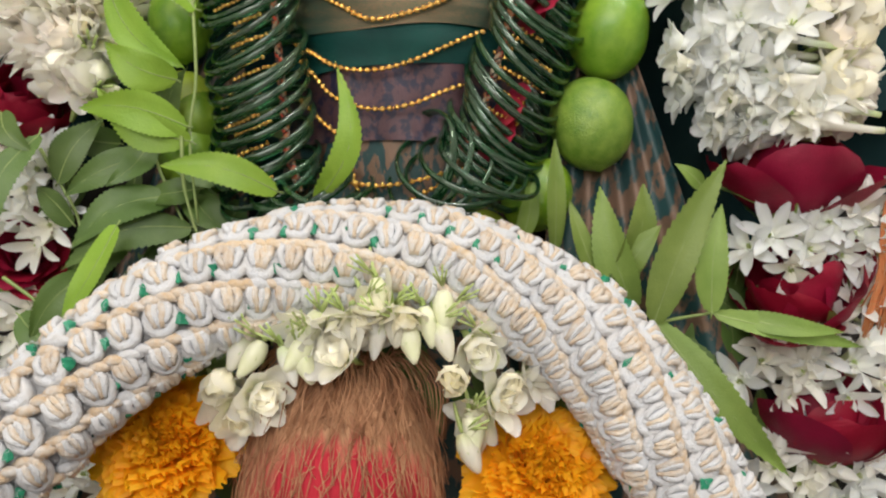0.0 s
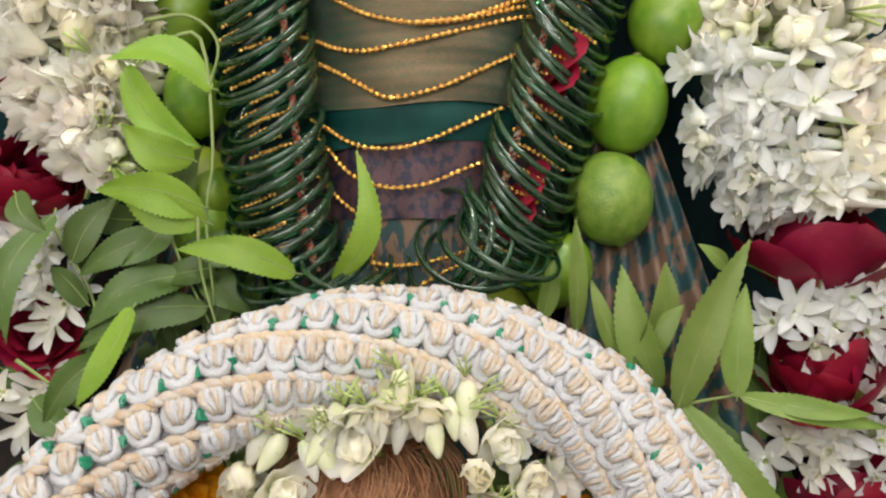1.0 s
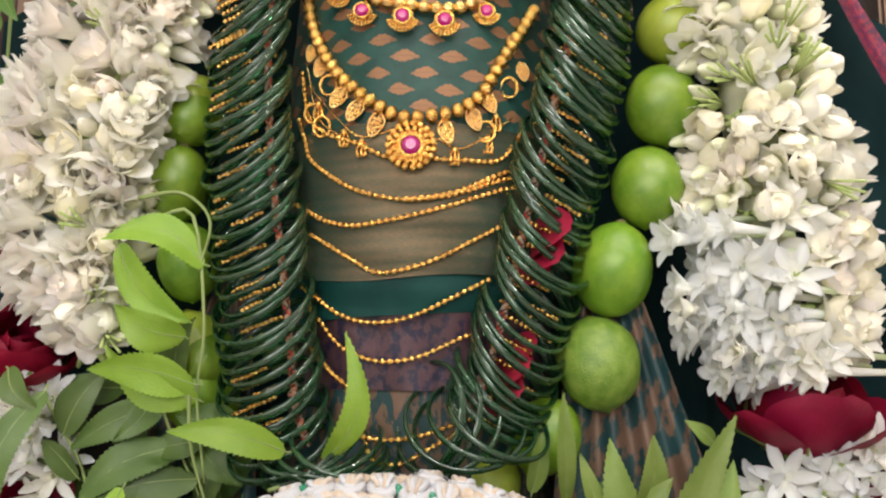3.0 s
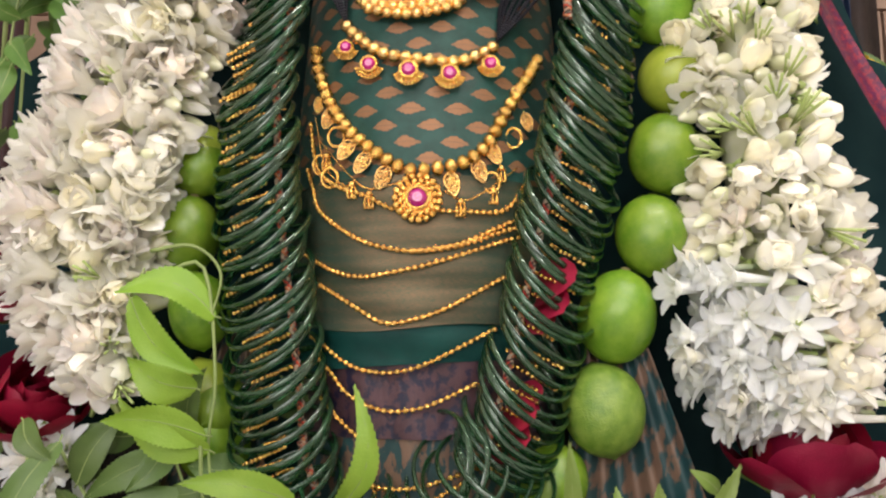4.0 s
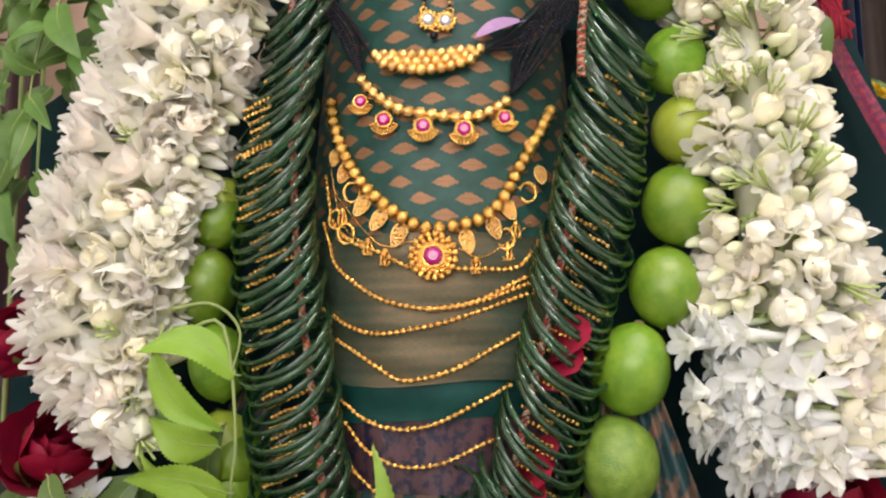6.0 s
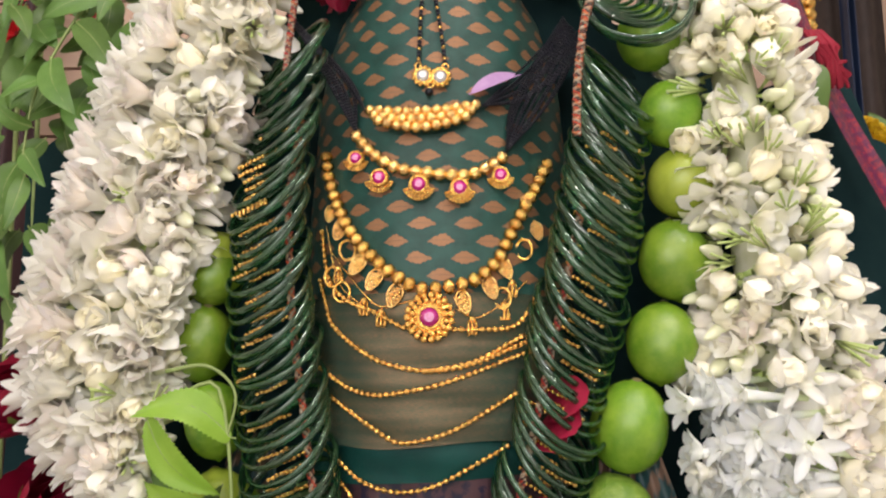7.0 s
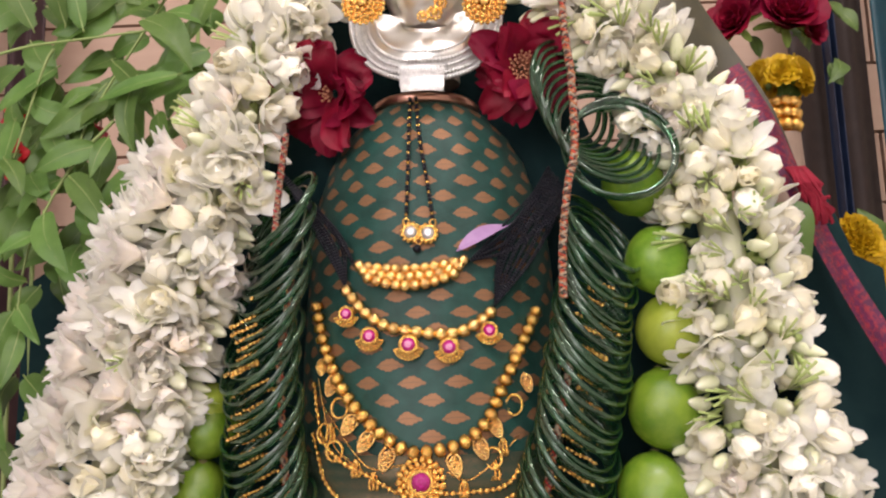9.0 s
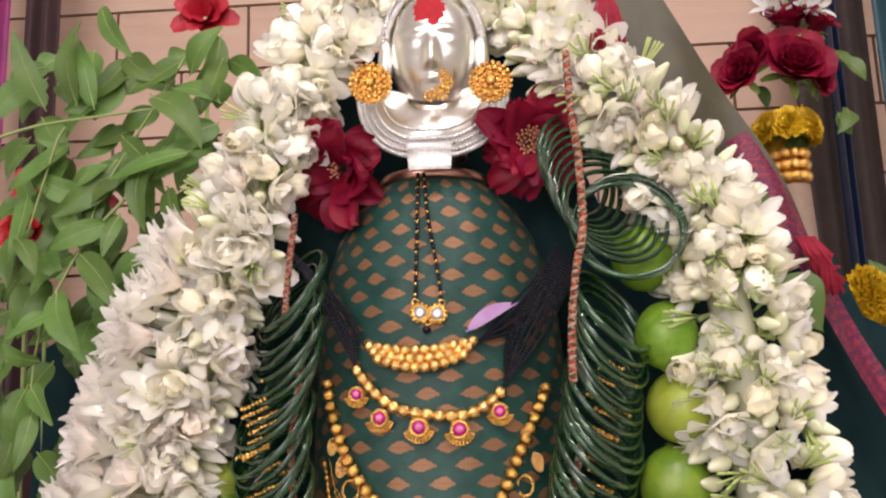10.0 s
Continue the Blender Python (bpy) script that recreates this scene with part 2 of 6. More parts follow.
def woven(name, ground, motif, scale, stretch, lo, hi, metal=0.5, rough=0.42, thread_mix=0.5):
    """Jacquard with an uneven winding figure; the UV map is in centimetres."""
    m, nt, b = nodes_of(name)
    uv = N(nt, "ShaderNodeUVMap").outputs[0]
    sep = N(nt, "ShaderNodeSeparateXYZ")
    nt.links.new(uv, sep.inputs[0])
    mp = N(nt, "ShaderNodeMapping")
    mp.inputs["Scale"].default_value = (*stretch, 1)
    nt.links.new(uv, mp.inputs[0])
    fig = noise_fac(nt, mp.outputs[0], scale, 3.0, lo, hi, 0.6)
    th1 = M(nt, "SINE", M(nt, "MULTIPLY", sep.outputs[0], 85.0))
    th2 = M(nt, "SINE", M(nt, "MULTIPLY", sep.outputs[1], 110.0))
    thread = M(nt, "MULTIPLY_ADD", M(nt, "MULTIPLY", th1, th2), 0.5, 0.5)
    fade = noise_fac(nt, uv, 0.45, 2.0, 0.3, 0.7)
    fac = M(nt, "MULTIPLY", fig, M(nt, "MULTIPLY_ADD", thread, thread_mix, 1 - thread_mix))
    gcol = mix(nt, fade, ground, tuple(0.6 * c for c in ground))
    mcol = mix(nt, fade, motif, tuple(0.7 * c for c in motif))
    nt.links.new(mix(nt, fac, gcol, mcol), b.inputs["Base Color"])
    nt.links.new(M(nt, "MULTIPLY", fac, metal), b.inputs["Metallic"])
    b.inputs["Roughness"].default_value = rough
    bump_to(nt, b, M(nt, "ADD", M(nt, "MULTIPLY", thread, 0.5), fig), 0.4, 0.0003)
    return m




def zari():
    """Dark green silk with fine lines of copper thread; the UV map is in centimetres."""
    m, nt, b = nodes_of("zari_border")
    uv = N(nt, "ShaderNodeUVMap").outputs[0]
    sep = N(nt, "ShaderNodeSeparateXYZ")
    nt.links.new(uv, sep.inputs[0])
    mp = N(nt, "ShaderNodeMapping")
    mp.inputs["Scale"].default_value = (1.1, 5.0, 1)
    nt.links.new(uv, mp.inputs[0])
    fig = noise_fac(nt, mp.outputs[0], 3.4, 6.0, 0.38, 0.66, 0.75)
    line = M(nt, "MULTIPLY_ADD", M(nt, "SINE", M(nt, "MULTIPLY", sep.outputs[1], 9.5)), 0.5, 0.5)
    weft = M(nt, "MULTIPLY_ADD", M(nt, "SINE", M(nt, "MULTIPLY", sep.outputs[0], 60.0)), 0.5, 0.5)
    fac = M(nt, "MULTIPLY", fig, M(nt, "MULTIPLY_ADD", line, 0.45, 0.55))
    fade = noise_fac(nt, uv, 0.4, 2.0, 0.3, 0.7)
    ground = mix(nt, fade, (0.012, 0.048, 0.038), (0.026, 0.050, 0.037))
    nt.links.new(mix(nt, M(nt, "MULTIPLY", fac, 0.25), ground, (0.20, 0.125, 0.072)), b.inputs["Base Color"])
    b.inputs["IOR"].default_value, b.inputs["Roughness"].default_value = 2.3, 0.27
    put(nt, b.inputs["Specular Tint"], (1.0, 0.62, 0.36, 1))
    put(nt, b.inputs["Specular IOR Level"], M(nt, "MULTIPLY_ADD", fac, 0.5, 0.12))
    bump_to(nt, b, M(nt, "ADD", M(nt, "MULTIPLY", weft, 0.3), fac), 0.35, 0.0003)
    return m


ZARI = zari()
PLEAT = woven("purple_brocade", (0.010, 0.010, 0.040), (0.125, 0.060, 0.066), 1.5, (1.0, 0.8), 0.42, 0.52, 0.4, 0.45, 0.5)
PLEAT_TEAL = woven("teal_copper_brocade", (0.014, 0.060, 0.066), (0.28, 0.155, 0.10), 0.9, (1.6, 0.8), 0.47, 0.54, 0.4, 0.45, 0.5)
SASH = woven("magenta_border", (0.11, 0.006, 0.055), (0.42, 0.045, 0.06), 2.4, (1.0, 1.0), 0.46, 0.60, 0.5, 0.42, 0.4)


def coconut_skin():
    m, nt, b = nodes_of("coconut_husk")
    co = N(nt, "ShaderNodeTexCoord").outputs["Object"]
    mp = N(nt, "ShaderNodeMapping")
    mp.inputs["Scale"].default_value = (1, 1, 0.08)
    nt.links.new(co, mp.inputs[0])
    f1 = noise_fac(nt, mp.outputs[0], 330, 5.0, 0.3, 0.7)
    f2 = noise_fac(nt, co, 45, 3.0)
    col = mix(nt, f1, (0.62, 0.33, 0.18), (0.28, 0.12, 0.06))
    col = mix(nt, M(nt, "MULTIPLY", f2, 0.35), col, (0.60, 0.36, 0.21))
    # a smear of vermilion powder on the front
    sep = N(nt, "ShaderNodeSeparateXYZ")
    nt.links.new(co, sep.inputs[0])
    dx = M(nt, "DIVIDE", M(nt, "SUBTRACT", sep.outputs[0], 0.003), 0.046)
    dz = M(nt, "DIVIDE", M(nt, "ADD", sep.outputs[2], 0.004), 0.040)
    rr = M(nt, "SQRT", M(nt, "ADD", M(nt, "MULTIPLY", dx, dx), M(nt, "MULTIPLY", dz, dz)))
    edge = noise_fac(nt, mp.outputs[0], 160, 5.0, 0.2, 0.8)
    front = M(nt, "LESS_THAN", sep.outputs[1], 0.0)
    stain = N(nt, "ShaderNodeMapRange")
    nt.links.new(M(nt, "ADD", rr, M(nt, "MULTIPLY", edge, 0.7)), stain.inputs[0])
    stain.inputs[1].default_value, stain.inputs[2].default_value = 1.5, 1.1
    nt.links.new(mix(nt, M(nt, "MULTIPLY", stain.outputs[0], front), col, (0.50, 0.015, 0.035)), b.inputs["Base Color"])
    b.inputs["Roughness"].default_value = 0.75
    bump_to(nt, b, f1, 0.9, 0.0015)
    return m


def wall_boards():
    m, nt, b = nodes_of("pink_beige_panel")
    co = N(nt, "ShaderNodeTexCoord").outputs["Object"]
    mp = N(nt, "ShaderNodeMapping")
    mp.inputs["Scale"].default_value = (1, 1, 6)
    nt.links.new(co, mp.inputs[0])
    f1 = noise_fac(nt, mp.outputs[0], 9, 5.0)
    f2 = noise_fac(nt, co, 3, 3.0)
    rnd = N(nt, "ShaderNodeObjectInfo").outputs["Random"]
    col = mix(nt, f1, (0.50, 0.335, 0.25), (0.42, 0.27, 0.195))
    col = mix(nt, M(nt, "MULTIPLY", f2, 0.5), col, (0.64, 0.48, 0.37))
    col = mix(nt, M(nt, "MULTIPLY", rnd, 0.6), col, (0.48, 0.32, 0.235))
    nt.links.new(col, b.inputs["Base Color"])
    b.inputs["Roughness"].default_value = 0.6
    bump_to(nt, b, f1, 0.2, 0.001)
    return m


HUSK, PANEL = coconut_skin(), wall_boards()


# ---- building helpers: lengths below are centimetres ----
CM = 0.01
rng = random.Random(7)


class Geo:
    def __init__(self):
        self.v, self.f, self.m, self.uv = [], [], [], {}

    def add(self, vs, fs, mi=0):
        k = len(self.v)
        self.v += [tuple(p) for p in vs]
        self.f += [tuple(i + k for i in q) for q in fs]
        self.m += [mi] * len(fs)

    def sheet(self, fn, nu, nv, mi=0, loop=False, uvs=None):
        """A grid of points fn(u, v), u and v from 0 to 1; loop closes it in u."""
        k = len(self.v)
        cols = nu if loop else nu + 1
        for j in range(nv + 1):
            for i in range(cols):
                self.v.append(tuple(fn(i / nu, j / nv)))
                if uvs:
                    self.uv[len(self.v) - 1] = uvs(i / nu, j / nv)
        for j in range(nv):
            for i in range(nu):
                a, b = k + j * cols + i, k + j * cols + (i + 1) % cols
                self.f.append((a, b, b + cols, a + cols))
                self.m.append(mi)

    def ball(self, c, r, nu=10, nv=6, mi=0, lump=0.0):
        rx, ry, rz = r if isinstance(r, tuple) else (r, r, r)
        c = Vector(c)
        vs = [c + Vector((0, 0, rz))]
        for j in range(1, nv):
            th = math.pi * j / nv
            for i in range(nu):
                ph = 2 * math.pi * i / nu
                k = 1 + lump * (rng.random() - 0.5)
                vs.append(c + Vector((rx * math.sin(th) * math.cos(ph), ry * math.sin(th) * math.sin(ph), rz * math.cos(th))) * k)
        vs.append(c - Vector((0, 0, rz)))
        fs = [(0, 1 + i, 1 + (i + 1) % nu) for i in range(nu)]
        for j in range(nv - 2):
            a = 1 + j * nu
            fs += [(a + i, a + nu + i, a + nu + (i + 1) % nu, a + (i + 1) % nu) for i in range(nu)]
        a = 1 + (nv - 2) * nu
        fs += [(a + (i + 1) % nu, a + i, len(vs) - 1) for i in range(nu)]
        self.add(vs, fs, mi)

    def tube(self, pts, r, n=6, mi=0, closed=False):
        pts = [Vector(p) for p in pts]
        k, count = len(self.v), len(pts)
        side = None
        for i, p in enumerate(pts):
            a = pts[(i - 1) % count] if closed or i else p
            b = pts[(i + 1) % count] if closed or i < count - 1 else p
            d = (b - a).normalized()
            if side is None:
                side = d.orthogonal().normalized()
            side = (side - d * side.dot(d)).normalized()
            up = d.cross(side)
            rad = r(i / max(1, count - 1)) if callable(r) else r
            for j in range(n):
                q = 2 * math.pi * j / n
                self.v.append(tuple(p + (side * math.cos(q) + up * math.sin(q)) * rad))
        for i in range(count if closed else count - 1):
            a, b = k + i * n, k + ((i + 1) % count) * n
            for j in range(n):
                self.f.append((a + j, a + (j + 1) % n, b + (j + 1) % n, b + j))
                self.m.append(mi)
        if not closed:
            self.f += [tuple(k + j for j in reversed(range(n))), tuple(k + (count - 1) * n + j for j in range(n))]
            self.m += [mi, mi]

    def box(self, c, s, mi=0):
        c, s = Vector(c), Vector(s) * 0.5
        vs = [c + Vector((x * s.x, y * s.y, z * s.z)) for x in (-1, 1) for y in (-1, 1) for z in (-1, 1)]
        self.add(vs, [(0, 1, 3, 2), (4, 6, 7, 5), (0, 4, 5, 1), (2, 3, 7, 6), (0, 2, 6, 4), (1, 5, 7, 3)], mi)

    def petal(self, az, length, width, th0, th1, r0=0.0, z0=0.0, cup=0.25, sharp=0.75, nv=5, nu=3, mi=0, wave=0.0, point=0.0, root=None):
        """One petal about the z axis; th0, th1: its lean from the axis at base and tip."""
        er, et = Vector((math.cos(az), math.sin(az), 0)), Vector((-math.sin(az), math.cos(az), 0))
        r, z, vs = r0, z0, []
        for i in range(nv + 1):
            v = i / nv
            th = th0 + (th1 - th0) * v
            if i:
                r, z = r + length / nv * math.sin(th), z + length / nv * math.cos(th)
            e = 2 * (0.05 + 0.925 * v ** (0.6 + 0.4 * sharp)) - 1
            w = math.sqrt(max(0.0, 1 - e * e)) * (0.82 + 0.18 * e)
            w = 0.5 * width * (w * (1 - point) + point * max(0.03, math.sin(math.pi * v ** 1.05) ** 0.85))
            for j in range(nu + 1):
                s = 2 * j / nu - 1
                d = cup * w * s * s * 1.2 + wave * width * math.sin(5 * s + 9 * v + az) * v
                vs.append(er * (r - math.cos(th) * d) + Vector((0, 0, z + math.sin(th) * d)) + et * (w * s))
        n = nu + 1
        if root:
            vs[:n] = [Vector(root)] * n
        self.add(vs, [(j * n + i, j * n + i + 1, (j + 1) * n + i + 1, (j + 1) * n + i) for j in range(nv) for i in range(nu)], mi)

    def weld(self):
        """Joins points that lie in one place."""
        seen, to, out = {}, [], []
        for p in self.v:
            key = tuple(round(c, 3) for c in p)
            if key not in seen:
                seen[key] = len(out)
                out.append(p)
            to.append(seen[key])
        faces, mis = [], []
        for f, m in zip(self.f, self.m):
            q = list(dict.fromkeys(to[i] for i in f))
            if len(q) > 2:
                faces.append(tuple(q))
                mis.append(m)
        self.v, self.f, self.m = out, faces, mis
        return self

    def mesh(self, name, mats, smooth=True):
        me = bpy.data.meshes.new(name)
        me.from_pydata([(x * CM, y * CM, z * CM) for x, y, z in self.v], [], self.f)
        for m in mats:
            me.materials.append(m)
        me.polygons.foreach_set("material_index", self.m)
        me.polygons.foreach_set("use_smooth", [smooth] * len(self.f))
        if self.uv:
            layer = me.uv_layers.new(name="UVMap")
            for loop in me.loops:
                layer.data[loop.index].uv = self.uv.get(loop.vertex_index, (0, 0))
        me.update()
        return me


def part(name, geo, mats, parent, label="", smooth=True):
    me = geo if isinstance(geo, bpy.types.Mesh) else geo.mesh(name, mats if isinstance(mats, (list, tuple)) else [mats], smooth)
    ob = new(name, me)
    ob.parent = parent
    return tagged(ob, label)


def thing(name, label, category, at=(0, 0, 0), group="", kind="", geo=None, mats=None, smooth=True):
    me = None if geo is None else geo.mesh(name, mats if isinstance(mats, (list, tuple)) else [mats], smooth)
    ob = new(name, me)
    ob.location = Vector(at) * CM
    return tagged(ob, label, category, group, kind)


def turn_to(d, spin=0.0):
    """A turn that takes +z to the direction d."""
    return Vector(d).normalized().to_track_quat("Z", "Y").to_matrix().to_4x4() @ Matrix.Rotation(spin, 4, "Z")


def piece(name, me, parent, at, d=(0, 0, 1), spin=0.0, scale=1.0):
    """An object on a shared mesh, at a place in centimetres of its parent."""
    ob = new(name, me)
    ob.parent = parent
    s = scale if isinstance(scale, tuple) else (scale,) * 3
    ob.matrix_local = Matrix.Translation(Vector(at) * CM) @ turn_to(d, spin) @ Matrix.Diagonal((*s, 1))
    return ob


def spline(pts, n):
    """n + 1 points along a smooth line through pts."""
    pts = [Vector(p) for p in pts]
    ext = [2 * pts[0] - pts[1]] + pts + [2 * pts[-1] - pts[-2]]
    out, segs = [], len(pts) - 1
    for i in range(n + 1):
        s = i / n * segs
        k = min(int(s), segs - 1)
        t = s - k
        p0, p1, p2, p3 = ext[k:k + 4]
        out.append(0.5 * ((2 * p1) + (p2 - p0) * t + (2 * p0 - 5 * p1 + 4 * p2 - p3) * t * t + (3 * p1 - p0 - 3 * p2 + p3) * t ** 3))
    return out


def even(pts, step):
    """Points at even steps along a fine line."""
    out, left = [pts[0]], step
    for a, b in zip(pts, pts[1:]):
        d = (b - a).length
        while d >= left and d > 0:
            a = a + (b - a) * (left / d)
            out.append(a)
            d, left = d - left, step
        left -= d
    return out


def xz(pairs, y):
    """Places from pairs of x and z at one depth, or at depth y(x, z)."""
    return [Vector((x, y(x, z) if callable(y) else y, z)) for x, z in pairs]


# ---- the room ----
def slab(name, c, s, mat, label, category):
    g = Geo()
    g.box((0, 0, 0), s)
    return thing(name, label, category, c, kind="structure", geo=g, mats=mat, smooth=False)


slab("floor", (0, -90, -78), (460, 420, 6), PLASTER, "plain stone floor of the room", "floor")
slab("ceiling", (0, -90, 205), (460, 420, 6), CEILING_PAINT, "plain white painted ceiling", "ceiling")
slab("wall_west", (-228, -90, 63), (6, 420, 278), PLASTER, "plain plastered side wall", "wall")
slab("wall_east", (228, -90, 63), (6, 420, 278), PLASTER, "plain plastered side wall", "wall")
slab("wall_north", (0, 117, 63), (450, 6, 278), PLASTER, "plain plastered end wall behind the shrine", "wall")
# the wall behind the viewer has a wide window
slab("wall_south", (0, -297, -20), (450, 6, 112), PLASTER, "plain plastered wall below a window", "wall")
slab("wall_south_upper", (0, -297, 190), (450, 6, 24), PLASTER, "plain plastered wall above a window", "wall")
slab("wall_south_side", (-190, -297, 107), (70, 6, 142), PLASTER, "plain plastered wall beside a window", "wall")
slab("wall_south_side.001", (190, -297, 107), (70, 6, 142), PLASTER, "plain plastered wall beside a window", "wall")

tab = thing("altar_table", "low altar table under a dark brown cloth", "table", (0, 25, 0))
g = Geo()
g.box((0, 0, -1.5), (120, 100, 3))
part("tabletop", g, TABLE_CLOTH, tab, smooth=False)
for sx in (-1, 1):
    for sy in (-1, 1):
        g = Geo()
        g.box((sx * 56, sy * 46, -39), (5, 5, 72))
        part("leg", g, TABLE_CLOTH, tab, smooth=False)


# ---- the draped pot ----
# height, half width, depth of the front
BODY = [(0, 9.5, 2.2), (10, 9.6, 2.2), (20, 9.2, 2.2), (28, 8.8, 1.9), (33, 8.8, 1.4), (37, 8.9, 1.1), (42, 9.1, 1.0), (46, 9.1, 1.5), (50, 9.1, 1.9), (55, 8.8, 2.2), (58.6, 8.1, 2.4), (60.8, 7.3, 2.7), (62.8, 6.1, 3.1), (64.2, 4.8, 3.7), (64.9, 3.6, 4.4)]


def body_at(z, turn, lift=0.0):
    """A place on the pot's cloth: turn in radians from the front, to the right."""
    for (z0, r0, f0), (z1, r1, f1) in zip(BODY, BODY[1:]):
        if z <= z1:
            break
    k = min(1.0, max(0.0, (z - z0) / (z1 - z0)))
    k = k * k * (3 - 2 * k) * 0.5 + k * 0.5
    r, f = r0 + (r1 - r0) * k, f0 + (f1 - f0) * k
    return Vector((0.1 + (r + lift) * math.sin(turn), f + r - (r + lift) * math.cos(turn), z))


def front(x, z, lift=0.3):
    """Depth of the cloth's front at x, z."""
    for (z0, r0, f0), (z1, r1, f1) in zip(BODY, BODY[1:]):
        if z <= z1:
            break
    k = min(1.0, max(0.0, (z - z0) / (z1 - z0)))
    r, f = r0 + (r1 - r0) * k, f0 + (f1 - f0) * k
    return f + r - math.sqrt(max(0.05, r * r - min(x * x, r * r * 0.98))) - lift


pot = thing("draped_pot", "round pot dressed in green and copper brocade silk", "pot")


def shell(name, z0, z1, lift, mat, label, lo=-1.9, hi=1.9, fold=None, edge=None, nu=72, nv=40):
    g = Geo()

    def at(u, v):
        turn = lo + (hi - lo) * u
        low = z0 + (edge(turn) if edge else 0)
        z = low + (z1 - low) * v
        return body_at(z, turn, lift + (fold(turn, z) if fold else 0))

    g.sheet(at, nu, nv, uvs=lambda u, v: ((lo + (hi - lo) * u) * 8.6, z0 + (z1 - z0) * v))
    return part(name, g, mat, pot, label)


shell("brocade_wrap", 40.5, 64.9, 0.0, BROCADE, "green silk with copper leaf motifs", -3.14, 3.14, nu=110, nv=60, fold=lambda a, z: 0.06 * math.sin(7 * a + z * 0.5) + 0.04 * math.sin(15 * a - z))
shell("zari_border", 32.7, 41.6, 0.24, ZARI, "olive and copper zari border", edge=lambda a: 0.25 * math.sin(4 * a), fold=lambda a, z: 0.05 * math.sin(z * 3 + a) + 0.05 * math.sin(9 * a + z))
shell("teal_fold", 30.6, 33.2, 0.04, TEAL_SILK, "plain teal silk fold", edge=lambda a: 0.5 * a, fold=lambda a, z: 0.10 * math.sin(z * 2.2 + 2 * a) + 0.05 * math.sin(11 * a))
shell("purple_pleats", 26.3, 31.6, -0.22, PLEAT, "purple and copper pleated silk", fold=lambda a, z: 0.09 * math.sin(16 * a + 0.3 * z) + 0.05 * math.sin(5 * a + z))
shell("lower_wrap", 0.0, 27.5, -0.5, PLEAT_TEAL, "teal and copper silk wrapped round the base", -3.14, 3.14, nu=110, fold=lambda a, z: 0.12 * math.sin(14 * a + 0.1 * z))
g = Geo()
g.tube([(0.1 + 3.5 * math.sin(q), 7.9 - 3.5 * math.cos(q), 65.2) for q in (2 * math.pi * i / 40 for i in range(40))], 0.42, 10, closed=True)
part("copper_rim", g, COPPER, pot, "polished copper rim")
g = Geo()
g.sheet(lambda u, v: (0.1 + 3.5 * (1 - v) * math.sin(6.2832 * u), 7.9 - 3.5 * (1 - v) * math.cos(6.2832 * u), 65.2), 30, 4, loop=True)
part("lid", g, COPPER, pot)

# purple cloth that stands behind the head
g = Geo()
g.sheet(lambda u, v: (0.5 + 14.0 * (2 * u - 1) * (1 - 0.42 * v), 9.2 + 1.2 * (2 * u - 1) ** 2 + 0.3 * math.sin(26 * u), 58 + 19.5 * v - 3.5 * v * (2 * u - 1) ** 2), 50, 24, uvs=lambda u, v: (16 * u, 19 * v))
part("back_cloth", g, DARK_CLOTH, pot, "dark silk cloth behind the head")

# the skirt that spreads to the sides, in pleats
skirt = thing("spread_sari", "teal and copper silk pleats spread beside the pot", "fabric")


def fan(name, top, bottoms, y0, y1, mat, folds, depth):
    g = Geo()
    (ax, az), (b0, c0), (b1, c1) = top, *bottoms
    tw = 2.6

    def at(u, v):
        x0, z0 = ax + tw * (u - 0.5), az
        x1, z1 = b0 + (b1 - b0) * u, c0 + (c1 - c0) * u
        w = depth * math.sin(folds * 2 * math.pi * u) * (0.25 + v) + 0.1 * math.sin(23 * u + 6 * v)
        return (x0 + (x1 - x0) * v, y0 + (y1 - y0) * v + w, z0 + (z1 - z0) * v)

    g.sheet(at, 90, 30, uvs=lambda u, v: (u * 9 * (0.3 + v), v * 22))
    return part(name, g, mat, skirt)


fan("pleat_fan", (11.3, 36.0), ((6.5, 0.6), (25.0, 0.6)), 6.0, 4.5, PLEAT_TEAL, 4.3, 0.4)
fan("pleat_fan", (-12.0, 33.0), ((-24.0, 0.6), (-8.0, 0.6)), 7.5, 6.0, PLEAT_TEAL, 4, 0.4)
# dark silk behind all
drape = thing("sari_drape", "dark green silk hung in folds behind the pot", "fabric")
for k in range(5):
    g = Geo()
    g.sheet(lambda u0, v, u1=0.2 * k, y1=0.25 * (k % 2): (-34 + 68 * (u := u1 + 0.215 * u0), y1 + 13.5 + 1.2 * math.sin(21 * u + 3 * v) + 0.6 * math.sin(47 * u) + 3 * v, 0.5 + v * (54 + 13 * math.sin(math.pi * u))), 34, 30)
    part("cloth_fold", g, DARK_CLOTH, drape)


# ---- bangle garlands ----
def bangle_mesh(r, tube):
    g = Geo()
    g.sheet(lambda u, v: ((r + 0.75 * tube * math.cos(6.2832 * v)) * math.cos(6.2832 * u), (r + 0.75 * tube * math.cos(6.2832 * v)) * math.sin(6.2832 * u), 1.15 * tube * math.sin(6.2832 * v)), 52, 12, loop=True)
    return g.weld().mesh("bangle", [BANGLE])


RING = bangle_mesh(3.1, 0.175)
RING_WIDE = bangle_mesh(3.15, 0.21)


